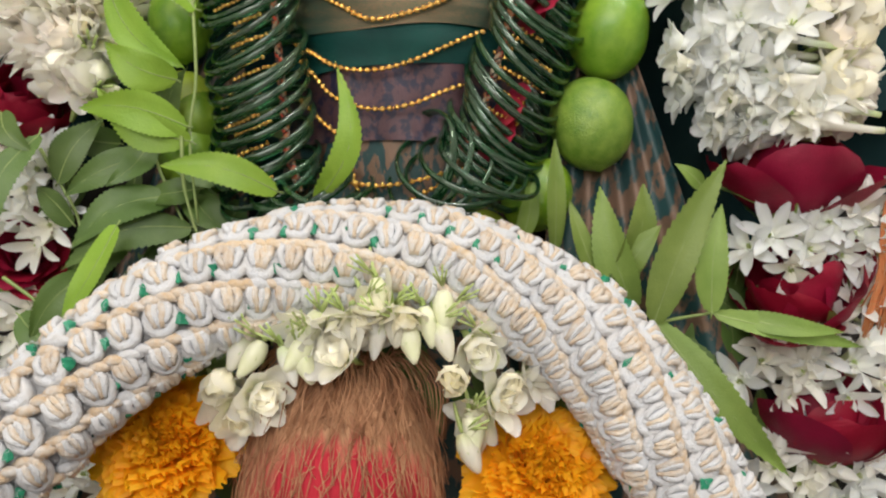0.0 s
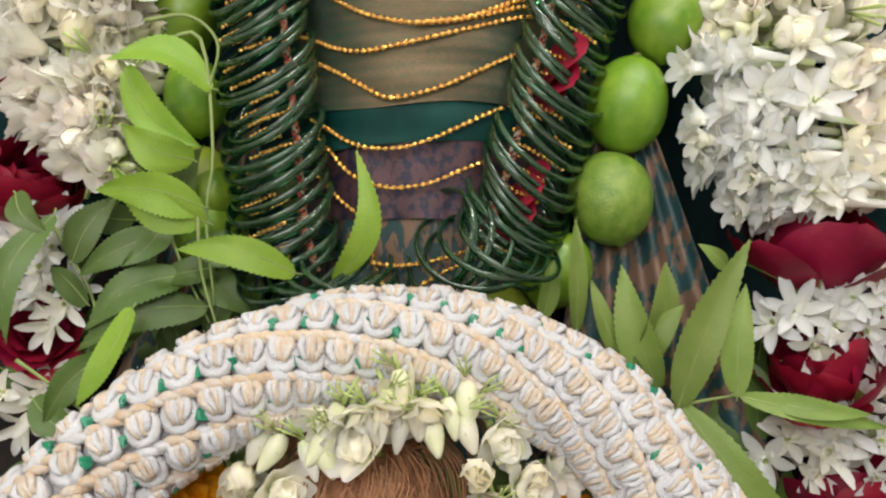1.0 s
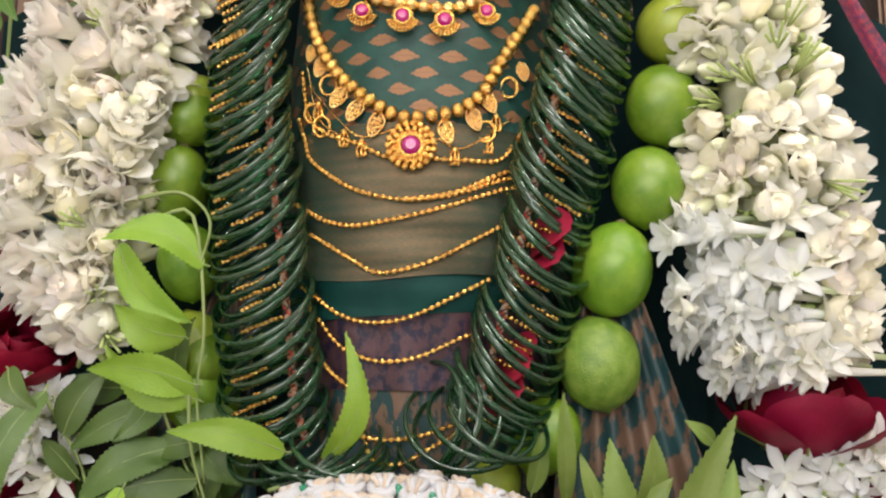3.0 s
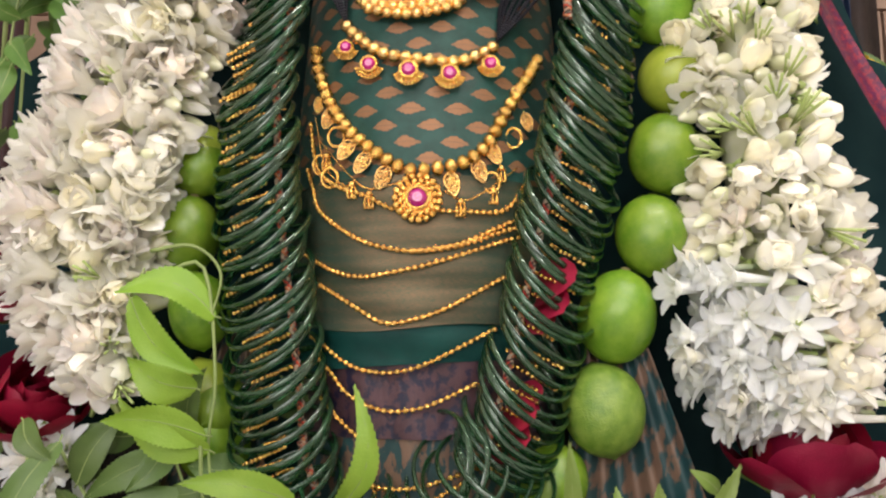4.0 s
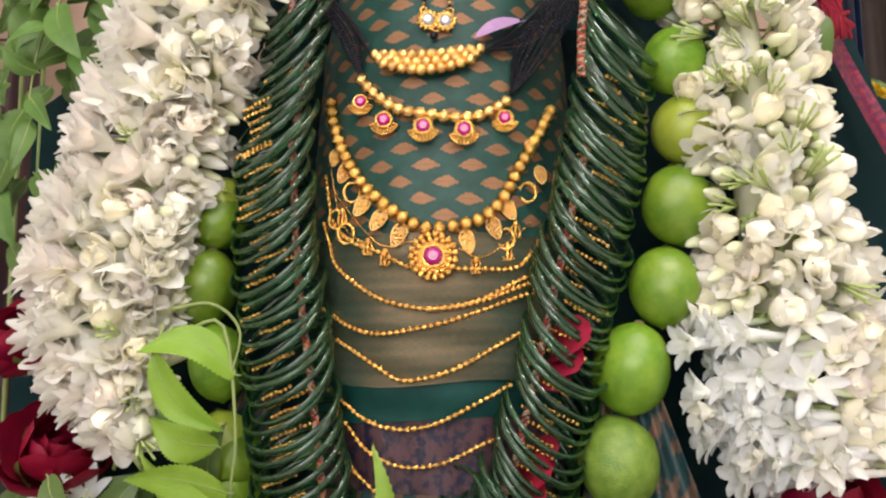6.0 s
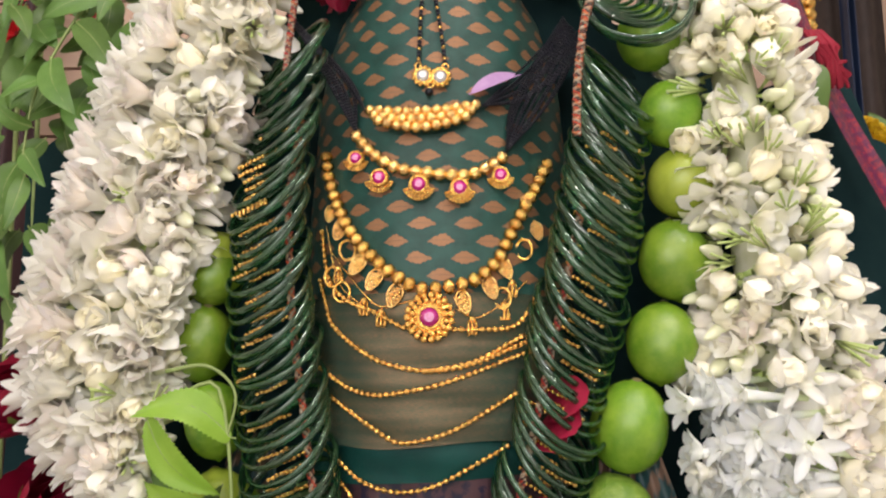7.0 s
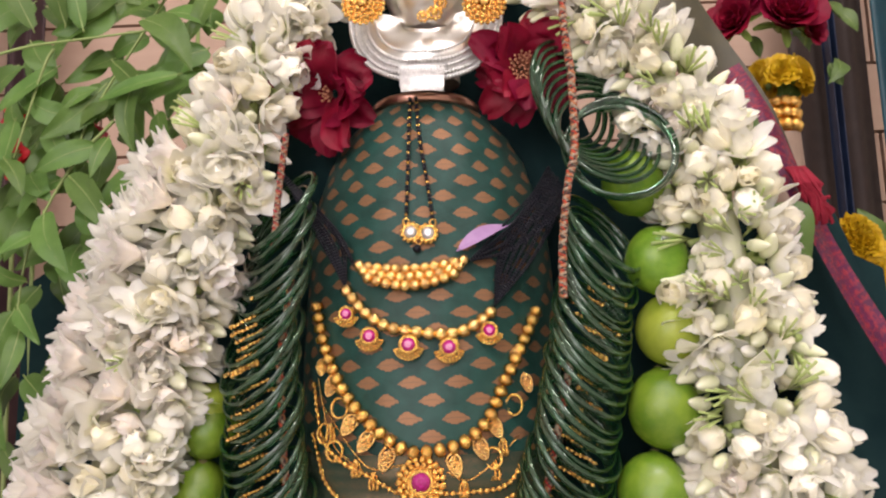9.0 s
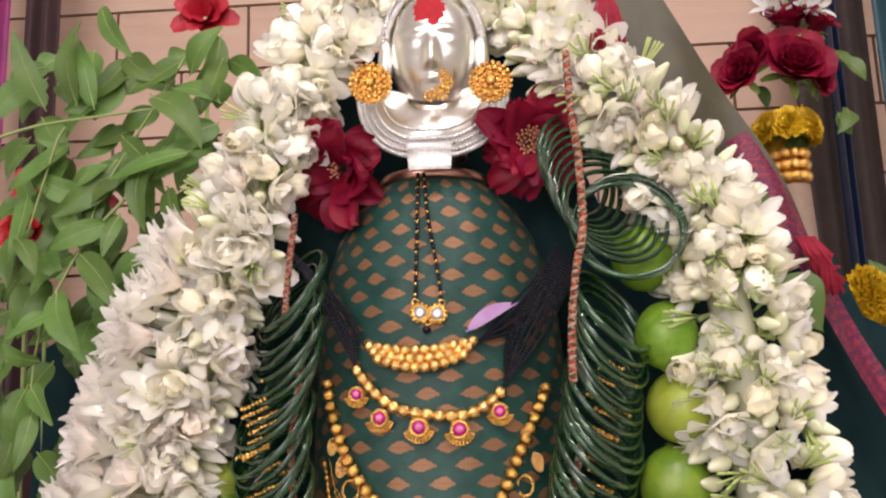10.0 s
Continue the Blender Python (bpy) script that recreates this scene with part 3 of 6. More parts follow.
def cord(parent, pts, r=0.22, name="cord"):
    """Three strands twisted round a line."""
    line = spline(pts, 36 * len(pts))
    for k, mat in enumerate((CORD_RED, CORD_WHITE, CORD_ORANGE, CORD_DARK, CORD_WHITE, CORD_DARK)):
        g, out = Geo(), []
        for i, p in enumerate(line):
            d = (line[min(i + 1, len(line) - 1)] - line[max(i - 1, 0)]).normalized()
            s = d.cross(Vector((0, 1, 0))).normalized()
            q = i * 0.95 * (1 if k % 2 else -1) + k * 1.047 + rng.uniform(-0.3, 0.3)
            out.append(p + (s * math.cos(q) + d.cross(s) * math.sin(q)) * r * rng.uniform(0.5, 0.85))
        g.tube(out, r * 0.36, 5)
        part(name, g, mat, parent)


def bangle_garland(label, line, count, lean, sway, seed):
    """Rings strung one under the other on a cord; lean: how far the front hangs, sway: how far one side hangs."""
    r = random.Random(seed)
    ob = thing("bangle_garland", label, "garland", group="bangle garlands")
    pts = even(spline(line, 200), sum((Vector(b) - Vector(a)).length for a, b in zip(line, line[1:])) / count)
    for i, p in enumerate(pts):
        k = i / len(pts)
        a = radians((lean(k) if callable(lean) else lean) + r.uniform(-5, 5))
        b = radians((sway(k) if callable(sway) else sway) + r.uniform(-6, 6))
        n = Vector((math.sin(b), -math.sin(a), math.cos(a) * math.cos(b)))
        piece("bangle", RING_WIDE if r.random() < 0.45 else RING, ob, p + Vector((r.uniform(-0.25, 0.25), r.uniform(-0.2, 0.2), r.uniform(-0.1, 0.1))), n, r.random() * 6.28, r.uniform(0.96, 1.04))
    return ob


left_line = xz([(-9.3, 57.3), (-9.8, 52.5), (-10.5, 47.5), (-10.5, 46.8), (-10.0, 39.7), (-9.0, 32.9), (-8.1, 26.3), (-8.2, 26.0), (-7.2, 23.2)], 3.2)
bl = bangle_garland("dark green glass bangles strung down the pot's side", left_line, 40, 36, lambda k: -45 + 25 * k, 3)
cord(bl, [p + Vector((1.6, -1.4, 0)) for p in left_line[1:]])
cord(bl, xz([(-8.7, 62.1), (-9.2, 57.6), (-9.4, 54.6)], 2.0))
right_line = xz([(11.8, 55.1), (11.3, 51.9), (10.6, 47.7), (10.6, 47.5), (9.3, 41.8), (8.0, 36.3), (6.8, 31.3), (5.6, 26.8), (5.4, 27.1), (4.2, 24.5)], 3.2)
br = bangle_garland("dark green glass bangles strung beside limes", right_line, 42, 32, lambda k: 50 - 12 * k, 4)
cord(br, xz([(9.3, 71.4), (9.4, 67.6), (9.7, 64.3), (9.7, 59.9), (9.1, 57.1), (8.7, 53.7), (8.6, 50.7)], -0.5), 0.25)
cord(br, [p + Vector((-1.4, -1.6, 0)) for p in right_line[2:]])
# loose rings at the top, seen broadside, in a fan round the cord
fan_ring = random.Random(12)
(fx0, fz0), (fx1, fz1), (fx2, fz2) = [(9.9, 65.0), (12.2, 61.1), (13.0, 60.5)]
for i in range(9):
    k = i / 8
    c = Vector((fx0 + (fx1 - fx0) * k, 3.8 - 2.0 * k, fz0 + (fz1 - fz0) * k))
    piece("bangle", RING, br, c, (0.85 - 0.6 * k + fan_ring.uniform(-0.12, 0.12), -0.85, 0.10 + 0.25 * k), 0, 1.12)
for i in range(3):
    piece("bangle", RING_WIDE if i % 2 else RING, br, (fx2 - 0.15 * i + fan_ring.uniform(-0.2, 0.2), 2.2 - 0.4 * i, fz2 - 0.2 * i), (0.12 + fan_ring.uniform(-0.15, 0.15), -0.95, 0.12 + 0.12 * i), 0, 1.12)
# rings that lie in a bunch at the bottom
for i in range(8):
    k = i / 7
    piece("bangle", RING, br, (0.9 + 3.9 * k + fan_ring.uniform(-0.4, 0.4), 1.8 - 0.6 * k, 25.2 - 1.0 * math.sin(3.1 * k) + fan_ring.uniform(-0.3, 0.3)), (-0.9 + 1.5 * k + fan_ring.uniform(-0.25, 0.25), -0.55, 0.1 + 0.7 * k), 0, 0.98)
for i in range(7):
    piece("bangle", RING, bl, (-5.9 + 0.4 * i + fan_ring.uniform(-0.3, 0.3), 2.4 - 0.1 * i, 22.9 + fan_ring.uniform(-0.3, 0.5)), (-0.5 + 0.12 * i + fan_ring.uniform(-0.2, 0.2), -0.4, 0.8), 0, 0.97)


def bead_mesh(r, mat, nu=7, nv=5, smooth=True):
    g = Geo()
    g.ball((0, 0, 0), r, nu, nv)
    return g.mesh("bead", [mat], smooth)


SEED_BEAD = bead_mesh(0.145, GOLD, 7, 5)


def inner_beads(parent, line, slope, seed):
    """Short slanting rows of small gold beads that show between the rings."""
    r = random.Random(seed)
    for p in even(spline(line, 200), 0.62):
        if r.random() < 0.15:
            continue
        x0 = r.uniform(-2.1, -0.4)
        for i in range(r.randint(5, 10)):
            x = x0 + 0.27 * i
            piece("bead", SEED_BEAD, parent, p + Vector((x, -1.55 + 0.12 * x * x + r.uniform(-0.05, 0.05), slope * x + r.uniform(-0.05, 0.05) - 0.25)))


inner_beads(bl, left_line[1:], 0.42, 1)
inner_beads(br, right_line[1:], -0.55, 2)
# red petals caught among the rings
for at, s in (((7.3, 4.0, 34.4), 0.95), ((5.3, 3.8, 26.8), 0.8), ((6.2, 4.0, 28.2), 0.6)):
    g = Geo()
    for k in range(3):
        g.petal(0.5 * k - 0.5, (3.6 + 0.4 * k) * s, 3.4 * s, 0.9, 1.5, 0, 0.25 * k, cup=0.25, sharp=0.9, nv=7, nu=6, wave=0.02)
    ob = thing("rose_petals", "magenta rose petals caught among glass bangles", "petal", at, geo=g, mats=ROSE_BRIGHT)
    ob.rotation_euler = (1.2, 0.3, -0.9)


# ---- limes ----
def lime_mesh(mat, seed):
    r = random.Random(seed)
    g = Geo()
    a, b = r.uniform(0, 6), r.uniform(0, 6)

    def at(u, v):
        th, ph = math.pi * v, 2 * math.pi * u
        rad = 1 + 0.02 * math.sin(3 * ph + a) * math.sin(th) + 0.02 * math.sin(2 * ph + b + 3 * th)
        z = math.cos(th)
        if v < 0.1:
            z += 0.05 * (1 - v / 0.1) ** 2
        if v > 0.93:
            z -= 0.06 * ((v - 0.93) / 0.07) ** 2
        return (2.2 * rad * math.sin(th) * math.cos(ph), 2.2 * rad * math.sin(th) * math.sin(ph), 2.5 * z)

    g.sheet(at, 28, 24, loop=True)
    return g.mesh("lime", [mat])


LIMES = [lime_mesh(LIME_SKIN, 1), lime_mesh(LIME_SKIN, 2), lime_mesh(LIME_YELLOW, 3), lime_mesh(LIME_MATT, 4)]


def lime(at, kind, scale, tilt, label):
    ob = new("lime", LIMES[kind])
    ob.matrix_world = Matrix.Translation(Vector(at) * CM) @ Euler((radians(tilt), radians(tilt * 1.7 - 10), tilt)).to_matrix().to_4x4() @ Matrix.Diagonal((*scale, 1))
    end = new("stem_end", STEM_END)
    end.parent = ob
    return tagged(ob, label, "lime", "limes on a string")


g = Geo()
g.sheet(lambda u, v: (0.28 * v * math.cos(6.2832 * u), 0.28 * v * math.sin(6.2832 * u), 2.66 - 0.08 * v + 0.03 * math.cos(9 * u)), 12, 3, loop=True)
STEM_END = g.mesh("stem_end", [surface("lime_scar", (0.16, 0.14, 0.05), (0.10, 0.08, 0.03), 0.7)])
FRESH, PALE, MOTTLED = "glossy green lime on a string", "yellowish green lime on a string", "mottled green lime on a string beside pleated silk"
for n, (x, z) in enumerate([(15.3, 53.5), (15.9, 48.9), (15.2, 43.9), (14.2, 38.7), (12.0, 33.6), (11.0, 28.0), (7.9, 23.7), (4.7, 21.0), (14.1, 58.7)]):
    w = (0.95, 1.02, 1.05, 1.02, 1.1, 1.13, 0.95, 0.8, 0.95)[n]
    hgt = (0.90, 0.98, 1.03, 1.02, 1.16, 1.12, 0.95, 0.8, 0.9)[n]
    kind = (0, 2, 1, 0, 1, 3, 0, 2, 0)[n]
    lime((x, 4.6, z), kind, (w, w, hgt), (8, -14, 5, 3, -4, 10, 20, 40, 0)[n], (FRESH, FRESH, PALE, MOTTLED)[kind])
for n, (x, z) in enumerate([(-14.5, 43.4), (-15.3, 38.8), (-14.2, 33.9), (-13.6, 28.3), (-14.8, 43.8), (-12.9, 25.6), (-12.8, 28.0)]):
    lime((x, 5.6, z), (0, 1, 0, 2, 2, 0, 1)[n], ((0.9, 0.9, 1.0), (1.02, 1.0, 1.05))[n % 2], 10 * n - 20, (FRESH, PALE)[n in (3, 4)])


# ---- flowers ----
def bloom_mesh(seed, mat, layers, size=1.0):
    """A double bloom on a short green calyx; layers: count, length, width, lean at base and tip, pointedness of the petals."""
    r, g = random.Random(seed), Geo()
    root = (0, 0, 0.1)
    for n, (count, length, width, th0, th1, point) in enumerate(layers):
        for i in range(count):
            curl = 0.4 if r.random() < 0.15 else 0.0
            g.petal(6.2832 * i / count + 0.6 * n + r.uniform(-0.25, 0.25), size * length * r.uniform(0.88, 1.12), size * width * r.uniform(0.88, 1.12), th0 + r.uniform(-0.12, 0.12), th1 + curl + r.uniform(-0.2, 0.25), 0.10, 0.30 - 0.06 * n, cup=0.34, sharp=1.1, nv=6, nu=4, wave=0.012, point=point, root=root)
    g.tube([(0, 0, -1.0), (0, 0, -0.4), (0, 0, 0.0), root], lambda v: (0.09 + 0.2 * v) * (v < 0.99), 6, 1)
    for i in range(5):
        g.petal(1.257 * i, 0.8, 0.17, 0.30, 0.45, 0.2, 0.0, nv=2, nu=1, mi=1, root=root)
    return g.weld().mesh("bloom", [mat, CALYX])


def star_mesh(seed, mat, length=2.4, petals=6, lean=(0.65, 1.35), size=1.7):
    """A tuberose: a slim tube that opens into a star of pointed petals."""
    r, g = random.Random(seed), Geo()
    bend = r.uniform(-0.25, 0.25)
    root = (bend * 0.8, 0, length - 0.35)
    g.tube([(bend * (v / 4) ** 2, 0, length * v / 4) for v in range(5)] + [root], lambda v: (0.16 + 0.24 * v * v) * (v < 0.99), 8)
    for i in range(petals):
        g.petal(math.pi * 2 * i / petals + r.uniform(-0.15, 0.15), size * r.uniform(0.88, 1.1), 0.80, lean[0] + r.uniform(-0.15, 0.15), lean[1] + r.uniform(-0.25, 0.3), 0.26, length - 0.2, cup=0.35, sharp=0.9, nv=5, nu=4, point=0.35, root=root)
        if i % 2 == 0:
            g.petal(math.pi * 2 * i / petals + 0.5, size * 0.6, 0.5, 0.2, lean[1] * 0.5, 0.14, length - 0.15, cup=0.35, nv=4, point=0.5, root=root)
    for i in range(5):
        q = 1.2566 * i
        g.tube([root, (root[0] + 0.10 * math.cos(q), 0.10 * math.sin(q), length + 0.05), (root[0] + 0.13 * math.cos(q), 0.13 * math.sin(q), length + 0.22)], lambda v: 0.055 * (v > 0.01), 5, 1)
    return g.weld().mesh("tuberose", [mat, CALYX])


def bud_mesh(seed, slim=1.0, mat=None):
    """A closed bud on a thin stalk with fine green calyx fingers."""
    r, g = random.Random(seed), Geo()
    n, b = 12, r.uniform(-0.3, 0.3)
    g.tube([(0, 0, -0.05)] + [(b * (i / n) ** 2, 0, 1.9 * i / n) for i in range(n + 1)], lambda v: 0.0 if v == 0 else slim * (0.10 + 0.47 * math.sin(math.pi * min(1, v) ** 0.85) ** 0.75 * (1 - 0.30 * v)), 10)
    g.tube([(0, 0, -1.5), (0.05, 0, -0.7), (0, 0, -0.1), (0, 0, -0.05)], lambda v: (0.07 + 0.13 * v) * (v < 0.99), 6, 1)
    for i in range(7):
        q = 0.8976 * i + r.uniform(-0.2, 0.2)
        g.tube([(0, 0, -0.05), (0.3 * slim * math.cos(q), 0.3 * slim * math.sin(q), 0.15), (0.52 * slim * math.cos(q), 0.52 * slim * math.sin(q), 0.75 + r.uniform(-0.2, 0.3))], lambda v: 0.065 * (v > 0.01) * (1.25 - v), 4, 1)
    return g.weld().mesh("bud", [mat or BUD_SKIN, CALYX])


# full double blooms, half-open cups, and wide open ones
DOUBLE = ((5, 1.35, 1.3, 0.25, -0.40, 0.05), (6, 1.65, 1.4, 0.65, 0.0, 0.1), (7, 1.85, 1.3, 1.0, 0.65, 0.2))
CUP = ((4, 1.6, 1.3, 0.35, -0.45, 0.1), (6, 1.85, 1.45, 0.80, -0.35, 0.1))
WIDE = ((5, 1.5, 1.2, 0.45, 0.10, 0.1), (7, 2.0, 1.25, 0.85, 0.95, 0.25))
BLOOMS = [bloom_mesh(n + 1, m, l, z) for n, (m, l, z) in enumerate(((WHITE_PETAL, DOUBLE, 1.0), (CREAM_PETAL, CUP, 1.0), (WHITE_PETAL, WIDE, 1.0), (CREAM_PETAL, DOUBLE, 0.95), (WHITE_PETAL, CUP, 1.08), (PINKISH_PETAL, DOUBLE, 0.95), (WHITE_PETAL, WIDE, 0.95)))]
# long tuberoses, half open
TUBES = [star_mesh(40 + n, m, l, 6, (0.3, 0.95), 1.35) for n, (m, l) in enumerate(((BLUISH_PETAL, 3.6), (BLUISH_PETAL, 3.0), (WHITE_PETAL, 3.8)))]
# half-open tuberoses with many narrow petals
FANS = [star_mesh(20 + n, m, 1.7, p, (0.25, 0.75), 2.0) for n, (m, p) in enumerate(((WHITE_PETAL, 9), (PINKISH_PETAL, 10), (WHITE_PETAL, 8)))]
STARS = [star_mesh(s, m, l, 6, (0.5, 1.15), 2.0) for s, m, l in ((1, BLUISH_PETAL, 2.4), (2, BLUISH_PETAL, 3.2), (3, WHITE_PETAL, 2.2), (4, WHITE_PETAL, 2.6))]
BUDS = [bud_mesh(1), bud_mesh(2, 0.85), bud_mesh(3, 1.05, CREAM_PETAL), bud_mesh(4, 0.8, WHITE_PETAL)]
g = Geo()
for i in range(5):
    q = 1.26 * i
    g.tube([(0, 0, 0), (0.18 * math.cos(q), 0.18 * math.sin(q), 1.0), (0.42 * math.cos(q), 0.42 * math.sin(q), 2.1)], lambda v: (0.05 + 0.02 * v) * (v > 0), 5)
SPRAY = g.weld().mesh("stalk_spray", [CALYX])


def flower_garland(label, rows, mixes, seed, count):
    """rows: x, y, z, half width; mixes(k, s): which flower at k along and s across, with a lean."""
    r = random.Random(seed)
    ob = thing("flower_garland", label, "garland", group="flower garlands")
    mid = spline([row[:3] for row in rows], 300)
    wide = [p.x for p in spline([(row[3], 0, 0) for row in rows], 300)]
    g = Geo()
    g.tube(mid[::6], lambda v: wide[min(300, int(v * 300))] * 0.32, 12)
    part("core", g, BUD_SKIN, ob, "pale green stalks tied in the middle")
    total = sum(wide)
    for n in range(count):
        # even over the area, with a little chance
        goal, acc, i = (n + r.random()) / count * total, 0.0, 0
        while i < 300 and acc + wide[i] < goal:
            acc += wide[i]
            i += 1
        k, w = i / 300, wide[i]
        d = (mid[min(300, i + 3)] - mid[max(0, i - 3)]).normalized()
        side = d.cross(Vector((0, -1, 0))).normalized()
        if side.x < 0:
            side = -side
        s = ((n * 0.618034) % 1.0) * 2 - 1
        q = s * 1.75
        out = (side * math.sin(q) + Vector((0, -1, 0)) * math.cos(q)).normalized()
        kind, me, depth, lean, size = mixes(k, s, r)
        at = mid[i] + side * math.sin(q) * (w - depth) * 0.92 + Vector((0, -1, 0)) * math.cos(q) * (w * 0.62 - depth * 0.7)
        way = out + Vector((r.uniform(-0.5, 0.5), r.uniform(-0.35, 0.25), r.uniform(-0.5, 0.5))) + lean
        if kind == "tuberose" and lean.x < -2:
            # laid side by side, their heads at the garland's edge
            at = mid[i] + Vector((4.4 - w + r.choice((0, 0, 1.6, 3.2, 4.8)) + r.uniform(-0.4, 0.6), r.uniform(-0.66, -0.25) * w, r.uniform(-0.7, 0.7)))
            way = Vector((-1, r.uniform(-0.35, 0.05), r.uniform(-0.22, 0.22)))
        if kind == "bloom":
            # most lie on their sides, so that their backs show
            a = r.uniform(0, 6.2832)
            flat = side * math.cos(a) + d * math.sin(a)
            way = out * r.uniform(0.35, 1.5) + flat + lean
            at = at + out * 0.4 - flat * 0.5
        piece(kind, me, ob, at, way, r.random() * 6.28, size * r.uniform(0.88, 1.15))
    return ob


def left_mix(k, s, r):
    q = r.random()
    if s > 0.6 and q < 0.75:
        return "bud", r.choice(BUDS), 1.3, Vector((0.5, -0.2, -0.3)), 1.05
    if s < 0.0 and 0.38 < k < 0.93 and q < 0.75:
        return "tuberose", r.choice(FANS), 2.8, Vector((-1.3, -0.25, 0.25)), 1.2
    if q < 0.10:
        return "stalk_spray", SPRAY, 0.8, Vector((0, 0, -0.2)), 1.2
    if q < 0.20:
        return "bud", r.choice(BUDS), 0.8, Vector((0.2, -0.3, -0.3)), 1.05
    return "bloom", r.choice(CUPS if k < 0.42 and q < 0.75 else BLOOMS), 1.6, Vector((0, -0.15, -0.1)), 1.25


def right_mix(k, s, r):
    q = r.random()
    if k > 0.78:
        if s > 0.25 and q < 0.85:
            return ("bud", r.choice(BUDS), 1.4, Vector((0.1, 0, 0)), 1.0) if q < 0.2 else ("bloom", r.choice(BLOOMS[1:4] + BLOOMS[5:6]), 1.6, Vector((0, -0.2, 0)), 1.25)
        if q < 0.16:
            return "tuberose", r.choice(STARS), 3.0, Vector((-0.2, -1.2, 0.2)), 1.0
        return "tuberose", r.choice(TUBES), 3.2, Vector((-2.4, -0.7, 0.0)), 1.15
    if q < 0.50:
        return "bud", r.choice(BUDS[:2] + BUDS), 0.9, Vector((-0.5, -0.2, -0.1)), 1.05
    if q < 0.62 and abs(s) < 0.6:
        return "stalk_spray", SPRAY, 0.7, Vector((-0.5, 0, 0)), 1.3
    return "bloom", r.choice(CUPS if q < 0.8 else BLOOMS), 1.6, Vector((0, -0.15, 0)), 1.2


CUPS = [BLOOMS[1], BLOOMS[4], BLOOMS[1], BLOOMS[0]]
LEFT_ROWS = [(0, 9, 80.5, 2.6), (-5.0, 7.5, 78.5, 2.8), (-7.8, 5.5, 75, 2.9), (-9.6, 4.6, 70.5, 2.8), (-11.2, 4, 66, 2.8), (-13.3, 3.7, 60.5, 3.6), (-15.4, 3.8, 56.5, 4.0), (-17.0, 4.0, 52.5, 4.3), (-18.6, 4.2, 47.5, 4.7), (-19.6, 4.5, 43, 4.9), (-20.8, 4.8, 38.5, 4.9), (-20.4, 5.0, 34, 4.0), (-19.4, 4.6, 31, 2.6), (-18.6, 4.0, 28.6, 1.6)]
RIGHT_ROWS = [(0.5, 9, 80.5, 3), (6.0, 7.5, 78.3, 3.0), (9.4, 5.5, 74, 3.1), (11.7, 4.8, 71, 3.2), (14.2, 4.6, 68.3, 3.3), (16.7, 4.6, 65, 3.4), (18.4, 4.7, 61, 3.7), (19.4, 4.8, 56.5, 4.1), (20.0, 4.9, 51.5, 4.4), (20.3, 5.0, 46.8, 4.8), (20.9, 5.2, 41.3, 5.3), (21.3, 5.4, 36.5, 5.8), (21.6, 5.6, 31.5, 5.8), (22.0, 5.6, 28.8, 4.8), (22.3, 5.4, 27.9, 3.8)]
flower_garland("thick garland of white jasmine and tuberose blooms, faded in places", LEFT_ROWS, left_mix, 21, 340)
flower_garland("thick garland of white jasmine, green buds and tuberose", RIGHT_ROWS, right_mix, 22, 460)


def rose_set(seed, petals=24, size=1.0):
    """Meshes of one rose: its petals from the heart outwards, and the green calyx."""
    r, out = random.Random(seed), []
    for i in range(petals):
        g, k = Geo(), i / petals
        lean = 0.05 + 0.85 * k ** 1.3
        g.petal(2.39996 * i, size * (2.2 + 1.3 * k) * r.uniform(0.92, 1.08), size * (2.0 + 2.4 * k), lean * 0.5 - 0.1, lean + 0.55 * k + r.uniform(-0.1, 0.15), 0.15 + 0.3 * k, 0.0, cup=0.5 - 0.3 * k, sharp=0.9, nv=7, nu=6, wave=0.02)
        out.append(g.mesh("petal", [ROSE_RED]))
    g = Geo()
    for i in range(5):
        g.petal(1.257 * i, 2.4, 0.9, 1.2, 1.7, 0.3, -0.1, nv=4)
    g.ball((0, 0, -0.2), (0.8, 0.8, 0.7), 8, 5)
    return out, g.mesh("calyx", [LEAF_MID])


def cup_rose_set(seed):
    """A half-open rose: broad petals wrapped in a deep cup, with long sepals."""
    r, out = random.Random(seed), []
    for n, (count, length, width, th0, th1, r0) in enumerate(((4, 2.6, 2.4, 0.3, -0.5, 0.2), (5, 3.2, 3.4, 0.75, -0.45, 0.3), (6, 3.7, 4.2, 1.05, -0.30, 0.4), (5, 4.0, 4.8, 1.25, 0.10, 0.5))):
        for i in range(count):
            g = Geo()
            g.petal(6.2832 * i / count + 0.7 * n + r.uniform(-0.2, 0.2), length * r.uniform(0.93, 1.07), width, th0, th1 + r.uniform(-0.12, 0.2) + (0.5 if n == 3 and i % 3 == 0 else 0), r0, 0.0, cup=0.32, sharp=1.0, nv=9, nu=8, wave=0.015)
            out.append(g.mesh("petal", [ROSE_RED]))
    g = Geo()
    for i in range(5):
        g.petal(1.257 * i + 0.3, 3.0, 0.9, 1.3, 0.05, 0.5, -0.15, cup=-0.2, nv=6, point=0.6, root=(0, 0, -0.3))
    return out, g.weld().mesh("calyx", [LEAF_MID])


ROSES = [rose_set(1), rose_set(2, 20), rose_set(3, 26), cup_rose_set(5), cup_rose_set(6), cup_rose_set(7)]


